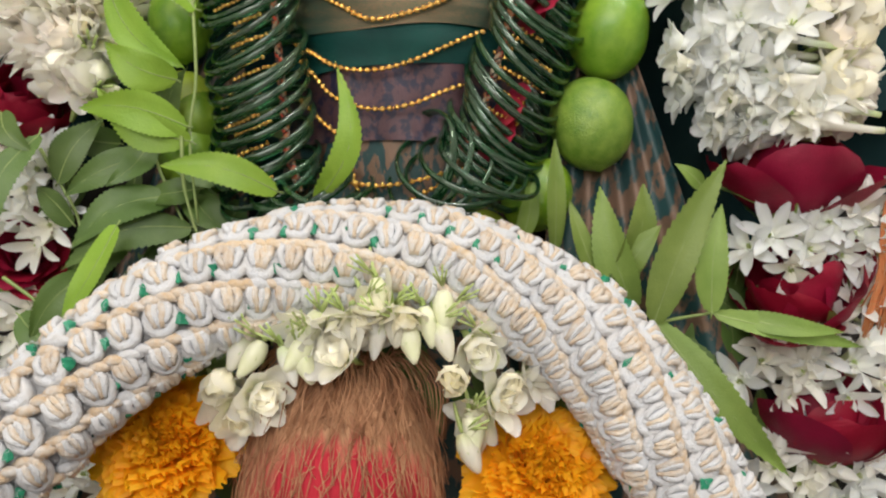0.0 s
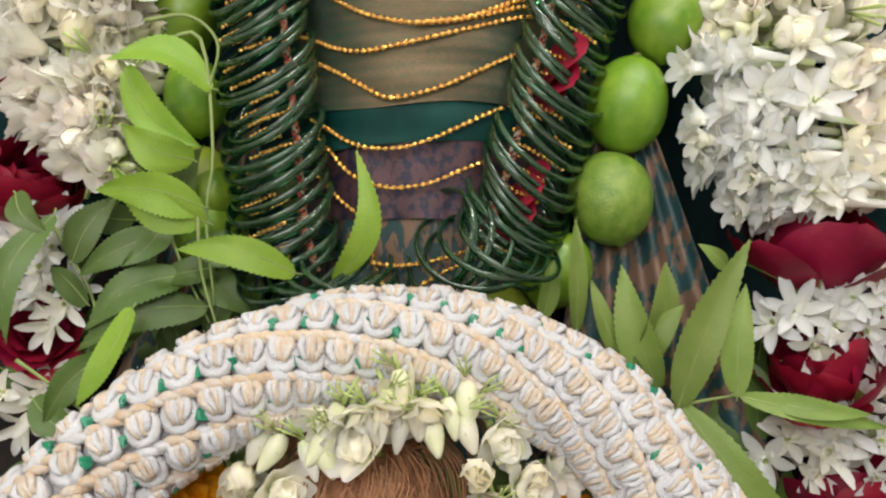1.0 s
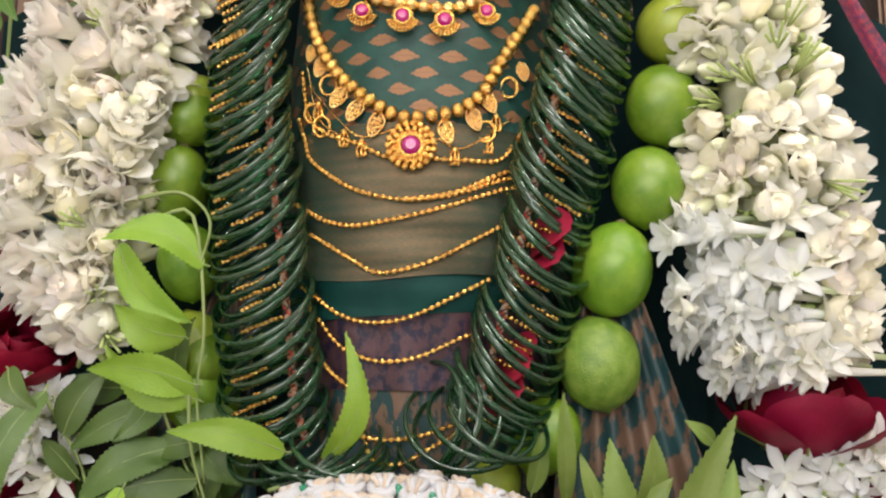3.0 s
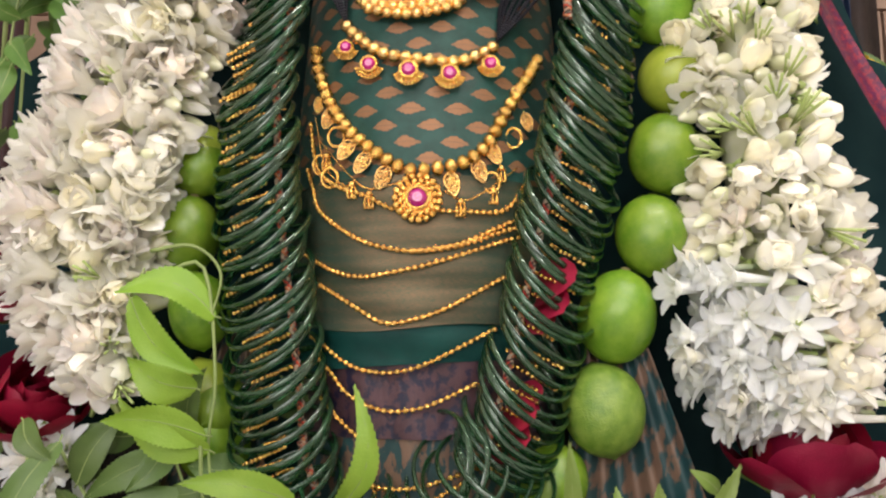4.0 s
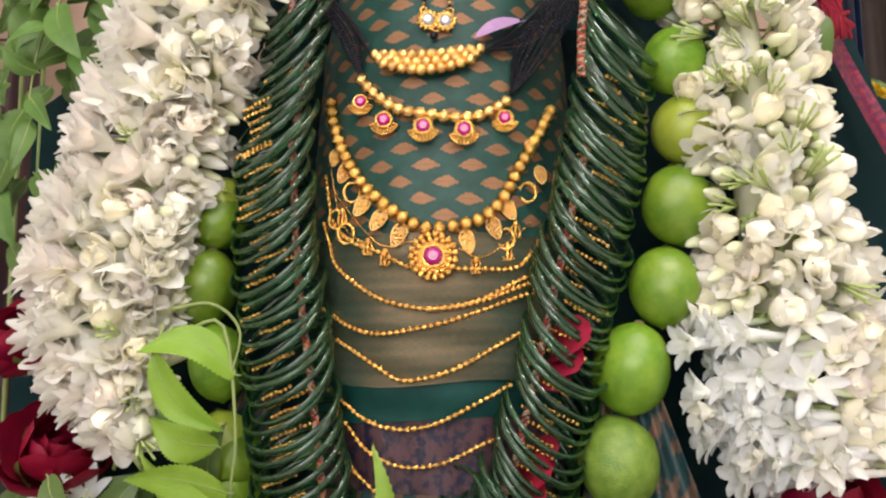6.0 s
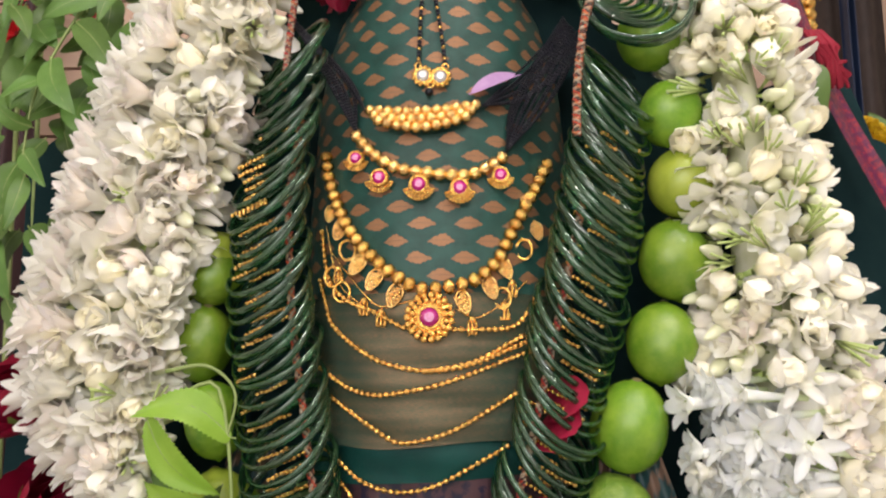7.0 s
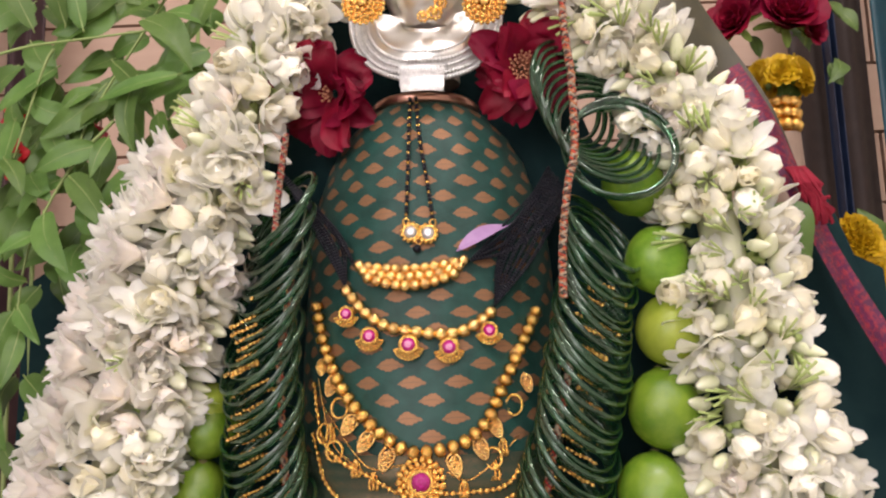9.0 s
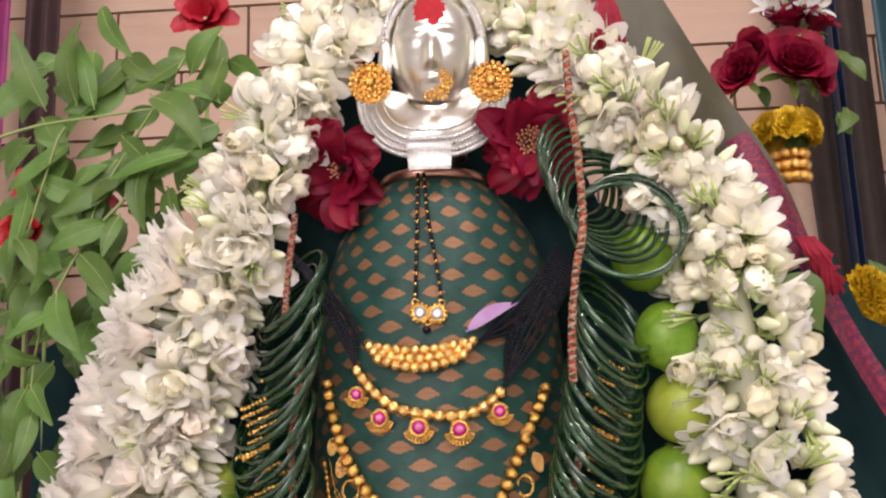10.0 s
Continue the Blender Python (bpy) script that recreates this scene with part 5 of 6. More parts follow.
for pr in [(-4.1, 40.7), (-3.0, 40.0), (-5.9, 42.8), (2.4, 39.5), (4.3, 40.4), (4.8, 41.8)]:
    g = Geo()
    for k in range(3):
        g.tube([(0.22 * math.sin(2.1 * k), 0, 0.45), (0.30 * math.sin(2.1 * k), 0, -0.1), (0.22 * math.sin(2.1 * k), 0, -0.42)], lambda v: 0.06 + 0.07 * v, 6)
    g.ball((0, 0, 0.5), 0.2, 7, 5)
    p = part("bell_drop", g, GOLD, neck)
    p.location = Vector(on_body(pr, 0.4)) * CM
g = Geo()
for line in ([(-6.6, 44.6), (-4.3, 41.8), (-3.0, 40.8), (-1.1, 41.1)], [(1.4, 40.6), (2.7, 40.1), (4.3, 41.1), (5.8, 42.5)], [(-7.0, 46.3), (-5.9, 42.5), (-4.1, 40.8)]):
    g.tube(spline([on_body(p, 0.35) for p in line], 24), 0.05, 5)
part("wire", g, GOLD, neck)

# the short necklace with five stones, on black bead strands
short = thing("ruby_necklace", "gold bead necklace with five ruby pendants on black strands", "necklace")
bead_row(short, [(-4.9, 51.8), (-3.9, 50.6), (-2.8, 49.7), (-1.7, 49.2), (-0.5, 49.0), (0.9, 48.8), (2.3, 48.9), (3.5, 49.5), (4.6, 50.4)], bead_mesh(0.42, GOLD_DULL, 10, 7, False), 0.74, 0.45)
for pr, s in zip([(-4.9, 50.3), (-3.3, 48.8), (-0.8, 48.2), (1.7, 48.0), (4.2, 49.0)], (0.85, 0.95, 1.0, 1.0, 0.9)):
    stone_pendant(short, on_body((pr[0], pr[1]), 0.55), 1.0 * s, 0.42 * s, 11, 3.4, 6.05, rows=2)


def black_strands(parent, tight, middle, upper, n, seed):
    """n strands of tiny black beads from a tight end through a spread middle to a gathered upper end."""
    r = random.Random(seed)

    def at(pair, lift):
        return Vector((pair[0], min(3.2, front(pair[0], pair[1], lift)), pair[1]))

    for i in range(n):
        k = i / (n - 1)
        mid = Vector(middle[0]).lerp(Vector(middle[1]), k) + Vector((r.uniform(-0.15, 0.15), r.uniform(-0.2, 0.2)))
        top = Vector(upper[0]).lerp(Vector(upper[1]), k)
        g = Geo()
        for p in even(spline([at(tight, 0.5), at(mid, 0.55 + 0.5 * r.random()), at(top, 0.6 + 0.4 * r.random())], 60), 0.20):
            g.ball(p, 0.105, 6, 4)
        part("black_strand", g, BLACK_BEAD, parent, "strand of tiny black beads")["kind"] = "stuff"


black_strands(short, (-4.9, 51.9), ((-6.8, 55.5), (-5.5, 55.1)), ((-9.2, 59.6), (-8.4, 58.4)), 11, 1)
black_strands(short, (4.6, 50.6), ((5.0, 54.0), (7.4, 53.8)), ((8.4, 59.6), (9.6, 58.0)), 14, 2)
# the collar of gold beads in rows
bar = thing("bead_choker", "choker of clustered gold beads on black strands", "necklace")
for k in range(3):
    n = 12 - k
    a, m, b = [(-4.3, 53.4), (-0.6, 52.9), (3.0, 53.5)]
    for i in range(n):
        t = (i + 0.5 + 0.5 * k) / 12.0
        x = a[0] + (b[0] - a[0]) * t
        z = a[1] + (b[1] - a[1]) * t - 0.95 * math.sin(math.pi * t) * (0.55 + 0.12 * k) - 0.44 * k * (0.6 + 0.4 * math.sin(math.pi * t))
        piece("bead", BEAD_FROST, bar, (x, front(x, z, 0.55 + 0.1 * k), z), (0.3, 0, 1), i, 1.05)
black_strands(bar, (3.1, 53.4), ((5.3, 55.7), (5.9, 54.3)), ((8.4, 59.0), (9.6, 57.0)), 12, 3)
black_strands(bar, (-4.3, 53.3), ((-6.3, 56.9), (-5.5, 55.4)), ((-9.2, 59.8), (-8.4, 58.6)), 6, 4)

# the fine black and gold chain with two clear stones
ms = thing("black_gold_chain", "double chain of black and gold beads with clear stones", "necklace")
for line in ([(-0.7, 65.0), (-0.7, 61.9), (-0.8, 58.5), (-0.9, 56.2)], [(-0.3, 65.0), (0.0, 61.8), (0.5, 58.5), (0.8, 56.1)]):
    pts = even(spline([on_body(p, 0.3) for p in line], 80), 0.235)
    gb, gg = Geo(), Geo()
    for i, p in enumerate(pts):
        (gg if i % 3 == 2 else gb).ball(p, 0.125 if i % 3 == 2 else 0.15, 7, 5)
    part("black_bead_line", gb, BLACK_BEAD, ms)["kind"] = "stuff"
    part("gold_bead_line", gg, GOLD, ms)["kind"] = "stuff"
for pr in [(-0.6, 55.3), (0.5, 55.2)]:
    p = stone_pendant(ms, on_body(pr, 0.4), 0.55, 0.40, 12, rows=1)
    p.children[1].data.materials[0] = DIAMOND
    p.children[1]["label"] = "faceted clear stone"
for pr in [(-0.9, 56.0), (0.8, 55.9), (-0.1, 54.7)]:
    g = Geo()
    g.tube([(0.2 * math.cos(6.2832 * i / 14), 0, 0.2 * math.sin(6.2832 * i / 14)) for i in range(14)], 0.07, 5, closed=True)
    p = part("ring", g, GOLD, ms)
    p.location = Vector(on_body(pr, 0.4)) * CM
g = Geo()
g.ball(on_body([(-0.2, 54.2)][0], 0.5), 0.28, 8, 6)
part("black_drop", g, BLACK_BEAD, ms)
a, b = [(2.5, 54.1), (5.9, 56.0)]
g = leaf_geo((a[0], front(*a, 0.8), a[1]), (b[0], front(*b, 1.2), b[1]), 0.95, (-0.2, -1, 0.3), 0.04, 0.05, teeth=False)
thing("violet_petal", "single violet petal caught in black bead strands", "petal", geo=g, mats=[PURPLE_PETAL, PURPLE_PETAL])

# ---- silver statue head ----
def statue():
    g = Geo()
    cx, cy, cz = 0.6, 4.9, 73.7

    def at(u, v):
        # u round, v from chin to crown
        ph, th = 2 * math.pi * u, math.pi * (1 - v)
        s, c = math.sin(th), math.cos(th)
        x, y, z = 3.1 * s * math.sin(ph), -3.0 * s * math.cos(ph), 4.75 * c
        if z < 0:
            x *= 1 - 0.20 * (z / 4.75) ** 2
        if y < 0:
            f = max(0.0, -y / 3.0)
            n = math.exp(-(x / 0.36) ** 2) * math.exp(-((z + 0.75) / 0.95) ** 2)
            tip = math.exp(-(x / 0.50) ** 2) * math.exp(-((z + 1.55) / 0.34) ** 2)
            eye = math.exp(-((abs(x) - 1.35) / 0.62) ** 2) * math.exp(-((z - 0.1) / 0.34) ** 2)
            brow = math.exp(-((abs(x) - 1.3) / 1.0) ** 2) * math.exp(-((z - 1.0) / 0.22) ** 2)
            socket = math.exp(-((abs(x) - 1.3) / 0.9) ** 2) * math.exp(-((z - 0.15) / 0.6) ** 2)
            lip = math.exp(-(x / 0.70) ** 2) * math.exp(-((z + 2.55) / 0.26) ** 2)
            chin = math.exp(-(x / 0.9) ** 2) * math.exp(-((z + 3.7) / 0.5) ** 2)
            y -= f * (0.75 * n + 0.55 * tip + 0.30 * eye + 0.26 * brow + 0.38 * lip + 0.3 * chin - 0.25 * socket)
        return (cx + x, cy + y, cz + z)

    g.sheet(at, 96, 80, loop=True)
    # the patch of vermilion on the brow is a colour of the same mesh
    for i, f in enumerate(g.f):
        c = sum((Vector(g.v[j]) for j in f), Vector()) / 4 - Vector((cx, cy, cz))
        wob = 0.25 * math.sin(5 * c.x) + 0.12 * math.sin(11 * c.z)
        if c.y < 0 and (c.x / 1.15) ** 2 + ((c.z - 2.6) / 1.35) ** 2 < 1 + wob:
            g.m[i] = 2
    # crown band and ears
    for r, tz in ((3.45, 0.5),):
        g.tube([(cx + r * math.cos(q), cy - 1.0 + tz, cz + 0.6 + (r + 1.3) * math.sin(q)) for q in (0.0 + 3.14 * i / 40 for i in range(41))], 0.34, 8, 1)
    for i in range(50):
        q = 3.1416 * i / 49
        g.ball((cx + 3.5 * math.cos(q), cy - 1.15, cz + 0.6 + 4.8 * math.sin(q)), 0.18, 6, 5, 1)
    for sx in (-1, 1):
        g.ball((cx + sx * 3.35, cy - 0.8, cz - 0.4), (0.55, 0.6, 1.7), 12, 9, 0)
    # neck and the broad chased collar, a bowed crescent
    g.sheet(lambda u, v: (cx + 2.1 * math.sin(6.2832 * u), cy + 0.3 - 1.9 * math.cos(6.2832 * u), 70.6 - 4.3 * v), 32, 8, 0, loop=True)
    kx, kz = 0.45, 70.6

    def collar(u, v):
        q = math.pi * (1.06 * u - 0.03) + math.pi
        rad = 1.7 + 3.45 * v
        squash = 0.93 + 0.07 * abs(math.cos(q))
        return Vector((kx + rad * math.cos(q), cy - 2.1 - 0.9 * math.sin(math.pi * min(1.0, 0.15 + v * 0.8)) + 1.5 * abs(math.cos(q)) ** 2, kz + rad * squash * math.sin(q)))

    k = len(g.f)
    g.sheet(collar, 60, 26, 0)
    for i in range(k, len(g.f)):
        if (i - k) // 60 > 17:
            g.m[i] = 1
    for v, rad in ((0.50, 0.11), (0.68, 0.15), (0.80, 0.12), (0.92, 0.14), (1.0, 0.20)):
        n = int(30 + 40 * v)
        for i in range(n):
            g.ball(collar(i / (n - 1), v) + Vector((0, -0.06, 0)), rad, 6, 5, 1)
    # the flat tongue below the collar
    g.sheet(lambda u, v: (cx - 0.35 + (1.55 - 0.15 * v) * (2 * u - 1), cy - 2.75 + 0.25 * (2 * u - 1) ** 2 - 0.1 * math.sin(9 * v), 66.8 - 2.0 * v), 12, 16, 1)
    return thing("statue", "polished silver head of a deity statue with chased collar", "statue", geo=g, mats=[SILVER, SILVER_CHASED, VERMILION])


statue()


def ear_stud(x, z):
    ob = thing("earring", "large round granulated gold ear stud", "earring", (x, 1.6, z), "gold earrings")
    g = Geo()
    for k in range(4):
        n = (1, 8, 15, 22)[k]
        for i in range(n):
            q = 6.2832 * i / n
            rad = (0, 0.5, 0.95, 1.34)[k]
            g.ball((rad * math.cos(q), -0.45 + 0.11 * k, rad * math.sin(q)), (0.34, 0.2, 0.19, 0.17)[k], 7, 5)
    g.sheet(lambda u, v: (1.3 * v * math.cos(6.2832 * u), -0.3 + 0.3 * v, 1.3 * v * math.sin(6.2832 * u)), 26, 4, loop=True)
    part("stud", g, GOLD, ob)
    g = Geo()
    g.tube([(0, 0, 0), (0, 0.8, 0.1), (0.0, 1.6, 0.1)], 0.15, 6)
    part("pin", g, GOLD, ob)


ear_stud(*[(-3.5, 70.7)][0])
ear_stud(*[(4.5, 70.4)][0])
nr = thing("nose_ring", "gold nose ornament with pearls and small stones", "nose ring", (1.2, 1.0, 69.9))
for o, r in (((-0.7, 0, -0.45), 0.34), ((0.05, -0.1, -0.3), 0.42), ((0.45, -0.1, 0.35), 0.36), ((0.2, -0.1, 0.95), 0.3)):
    g = Geo()
    for i in range(9):
        q = 0.698 * i
        g.ball((r * math.cos(q), 0, r * math.sin(q)), r * 0.36, 6, 5)
    g.ball((0, -0.05, 0), r * 0.62, 8, 6)
    p = part("cluster", g, GOLD, nr)
    p["kind"] = "stuff"
    p.location = Vector(o) * CM

# red roses with hanging petals at the neck
for at, d, seed, lab in (((-6.1, 5.4, 66.0), (-0.35, -0.75, -0.3), 3, "wilting red rose tucked at the silver collar"), ((7.0, 5.2, 67.2), (0.1, -0.8, -0.15), 9, "open red rose with pale stamens tucked at the silver collar")):
    r = random.Random(seed)
    ob = thing("open_rose", lab, "rose", at, "roses at the neck")
    q = turn_to(d)
    for i in range(22):
        g = Geo()
        g.petal(0.0, r.uniform(2.8, 4.9), r.uniform(2.6, 3.8), r.uniform(0.2, 0.9), r.uniform(0.7, 2.5), 0.3, 0.0, cup=0.3, sharp=0.9, nv=10, nu=8, wave=0.085)
        p = part("petal", g, ROSE_RED, ob)
        p.matrix_local = q @ Matrix.Rotation(2.4 * i, 4, "Z")
    g = Geo()
    for i in range(46 if seed == 9 else 12):
        a, rad = 2.4 * i, 1.1 * math.sqrt(i / 46)
        e = Vector((rad * math.cos(a), rad * math.sin(a), 1.0 + 0.4 * r.random()))
        g.tube([e * 0.3, e], 0.04, 4)
        g.ball(e, 0.11, 5, 4)
    p = part("stamen_tuft", g, surface("stamen", (0.62, 0.30, 0.16), (0.50, 0.20, 0.12), 0.7), ob, "pale orange stamens")
    p.matrix_local = q


# ---- coconut, marigolds and the handle in front ----
coco = thing("coconut", "brown husked coconut smeared with red vermilion powder", "coconut", (-2.3, -0.4, 7.2))
g = Geo()
g.sheet(lambda u, v: (5.3 * math.sin(math.pi * v) ** 0.92 * math.cos(6.2832 * u), 5.0 * math.sin(math.pi * v) ** 0.92 * math.sin(6.2832 * u), 7.2 * math.cos(math.pi * v)), 48, 36, loop=True)
part("husk", g, HUSK, coco)
hair = random.Random(5)
g = Geo()
for i in range(330):
    th, ph = hair.uniform(0.1, 1.9), hair.uniform(3.3, 6.1)
    pts = []
    for k in range(5):
        t2, p2 = th + 0.16 * k * hair.uniform(0.6, 1.3), ph + hair.uniform(-0.05, 0.05) * k
        o = 1.01 + 0.03 * k * hair.random()
        pts.append((5.3 * o * math.sin(t2) * math.cos(p2), 5.0 * o * math.sin(t2) * math.sin(p2), 7.2 * o * math.cos(t2)))
    g.tube(pts, 0.025, 3)
for i in range(95):
    ph, s = hair.uniform(2.9, 6.5), hair.uniform(0.8, 4.6)
    pts = [(2.0 * math.cos(ph), 2.0 * math.sin(ph), 6.6), (3.0 * math.cos(ph), 3.2 * math.sin(ph), 6.6 + 0.3 * s), ((3.4 + s * 0.4) * math.cos(ph + hair.uniform(-0.2, 0.2)), 4.2 * math.sin(ph), 6.0), ((3.9 + 0.3 * s) * math.cos(ph + hair.uniform(-0.3, 0.3)), 4.95 * math.sin(ph), 4.6 - 0.4 * s)]
    g.tube(spline(pts, 10), 0.028, 3)
part("fibre_tuft", g, FIBRE, coco, "loose coconut fibres")

# jasmine string laid over the coconut
string = thing("jasmine_string", "short string of jasmine buds and blooms on a coconut", "garland")
jr = random.Random(9)
for (x, z), kind in zip([(-7.8, 13.7), (-7.2, 12.1), (-5.9, 13.9), (-4.9, 13.7), (-3.6, 14.3), (-2.6, 16.6), (-1.7, 14.4), (-1.0, 16.0), (0.0, 16.6), (-0.2, 15.2), (1.0, 15.0), (1.8, 15.8), (3.2, 15.9), (3.3, 13.8), (4.6, 14.6), (5.1, 12.5), (6.0, 13.3), (4.2, 10.7), (-8.5, 12.9), (-6.4, 12.7), (-6.7, 14.3), (-4.2, 13.8), (-3.1, 15.4), (-3.5, 16.5), (-1.6, 17.0), (-0.5, 17.1), (0.6, 17.1), (-2.0, 15.4), (0.3, 15.8), (2.5, 15.1), (2.7, 16.6), (4.0, 15.6), (5.4, 14.1), (6.7, 13.6), (5.2, 11.8), (3.9, 9.7)], "BBbbbBBbBbbbbBbBBb" * 2):
    d = Vector((jr.uniform(-0.7, 0.7), -0.7, -0.6 if kind == "b" else jr.uniform(-0.9, 0.5)))
    y = -4.7 + 0.035 * (x + 2.3) ** 2
    if kind == "b":
        piece("bud", jr.choice(BUDS), string, (x, y, z + 1.2), d + Vector((0, 0.5, -0.6)), jr.random() * 6, 1.05)
        piece("stalk_spray", SPRAY, string, (x, y, z + 1.3), (jr.uniform(-0.5, 0.5), -0.5, 0.3), 0, 0.8)
    else:
        piece("bloom", jr.choice(BLOOMS[:4]), string, (x, y + 0.6, z), d, jr.random() * 6, 1.15)


def marigold_mesh(seed, mat, size=1.0):
    r, g = random.Random(seed), Geo()
    for i in range(210):
        k = i / 210
        g.petal(2.39996 * i, size * (0.9 + 0.75 * k) * r.uniform(0.85, 1.1), size * r.uniform(0.85, 1.15), (0.1 + 1.15 * k) * 0.8 + r.uniform(-0.2, 0.2), (0.1 + 1.3 * k) + r.uniform(-0.5, 0.6), size * 1.75 * k ** 0.8, size * (1.5 - 1.35 * k ** 1.6), cup=0.1, sharp=1.3, nv=4, nu=5, wave=0.16, root=(0, 0, 0.2))
    g.ball((0, 0, 0.1), (1.5 * size, 1.5 * size, 1.2 * size), 12, 8)
    g.tube([(0, 0, -1.6 * size), (0, 0, -0.2)], lambda v: 0.4 + 0.5 * v, 8, 1)
    return g.weld().mesh("marigold", [mat, LEAF_MID])


MARI = [marigold_mesh(3, YELLOW)]
CALYX_CUP = Geo()
CALYX_CUP.tube([(0, 0, -1.6), (0, 0, -0.2)], lambda v: 0.4 + 0.5 * v, 8)
CALYX_CUP = CALYX_CUP.mesh("calyx", [LEAF_MID])
HEART = Geo()
HEART.ball((0, 0, 0.1), (1.5, 1.5, 1.2), 12, 8)
HEART = HEART.mesh("heart", [MARIGOLD])
for n, ((x, z), d) in enumerate(zip([(-11.0, 9.3), (7.5, 8.6)], ((-0.1, -0.85, 0.5), (0.15, -0.85, 0.5)))):
    ob = thing("marigold", "full ruffled orange marigold bloom beside a coconut", "marigold", group="marigolds by the coconut")
    ob.matrix_world = Matrix.Translation(Vector((x, -1.4, z)) * CM) @ turn_to(d, n) @ Matrix.Diagonal((1.22, 1.22, 1.0, 1))
    mr = random.Random(n + 1)
    for i in range(210):
        k, g = i / 210, Geo()
        g.petal(2.39996 * i, (0.95 + 0.85 * k) * mr.uniform(0.85, 1.12), mr.uniform(0.9, 1.35), (0.1 + 1.15 * k) * 0.8 + mr.uniform(-0.2, 0.2), (0.1 + 1.3 * k) + mr.uniform(-0.5, 0.6), 1.75 * k ** 0.8, 1.5 - 1.35 * k ** 1.6, cup=0.1, sharp=1.4, nv=4, nu=6, wave=0.17)
        part("petal", g, MARIGOLD, ob)
    part("heart", HEART, None, ob)
    part("calyx", CALYX_CUP, None, ob, "green calyx")

# crocheted handle, an arch of twisted yarn ribs
handle = thing("crochet_handle", "thick arched handle of white and tan crochet yarn", "handle")
ARCH = [(-29, -6.5, -0.7), (-25, -6.0, 3.9), (-21, -5.6, 7.5), (-17.2, -5.2, 10.1), (-13.6, -4.6, 13.85), (-9.7, -4.0, 16.7), (-6, -3.2, 18.4), (-2.2, -2.6, 19.3), (1.8, -2.2, 19.3), (5.3, -2.0, 18.3), (8.4, -2.0, 16.9), (11.0, -2.2, 14.5), (13.1, -2.4, 11.8), (15.0, -2.6, 8.8), (17.0, -2.8, 5.0), (18.8, -3.0, 0.2)]
line = spline(ARCH, 360)


def tube_at(s, q, lift=0.0):
    """A place on the handle: s along it, q round it."""
    i = min(359, max(0, int(s * 360)))
    p = line[i].lerp(line[i + 1], min(1.0, max(0.0, s * 360 - i)))
    d = (line[min(360, i + 4)] - line[max(0, i - 4)]).normalized()
    inn = d.cross(Vector((0, 1, 0))).normalized()
    dep = d.cross(inn)
    return p + inn * (2.45 + lift) * math.cos(q) + dep * (1.7 + lift) * math.sin(q), (inn * math.cos(q) / 2.45 + dep * math.sin(q) / 1.7).normalized(), d


g = Geo()
g.sheet(lambda u, v: tube_at(v, 6.2832 * u, -0.22)[0], 28, 150, loop=True)
part("core", g, YARN_CORE, handle, "grey yarn core")


def knob_mesh(seed):
    """One rounded crochet stitch: a plump white loop with a tan upper middle."""
    r, g = random.Random(seed), Geo()
    g.ball((0.0, 0, -0.05), (0.84, 0.80, 0.60), 12, 7, lump=0.08)
    loop = [(-0.55, -0.50, 0.05), (0.05, -0.60, 0.15), (0.50, -0.34, 0.19), (0.64, 0.02, 0.18), (0.48, 0.36, 0.19), (0.02, 0.60, 0.15), (-0.55, 0.48, 0.05)]
    g.tube(spline([Vector(p) + Vector((r.uniform(-0.06, 0.06), r.uniform(-0.06, 0.06), r.uniform(-0.04, 0.04))) for p in loop], 20), lambda v: 0.22 + 0.07 * math.sin(math.pi * v), 7)
    for k in range(4):
        # short tan strands laid over the middle
        y0 = -0.42 + 0.28 * k
        g.tube(spline([(-0.72, y0 * 0.8, 0.22), (-0.35, y0 + r.uniform(-0.08, 0.08), 0.47), (0.02, y0 * 0.8 + r.uniform(-0.08, 0.08), 0.52), (0.34 + r.uniform(-0.15, 0.1), y0 * 0.5, 0.40)], 8), lambda v: 0.19 * (1.15 - 0.45 * v), 6, 1 if r.random() < 0.6 else 0)
    return g.mesh("stitch", [YARN, YARN_TAN])


KNOBS = [knob_mesh(k) for k in range(5)]
foil, fuzz = Geo(), Geo()
sr = random.Random(77)
BANDS, PER, TWIST = 8, 44, 6.5
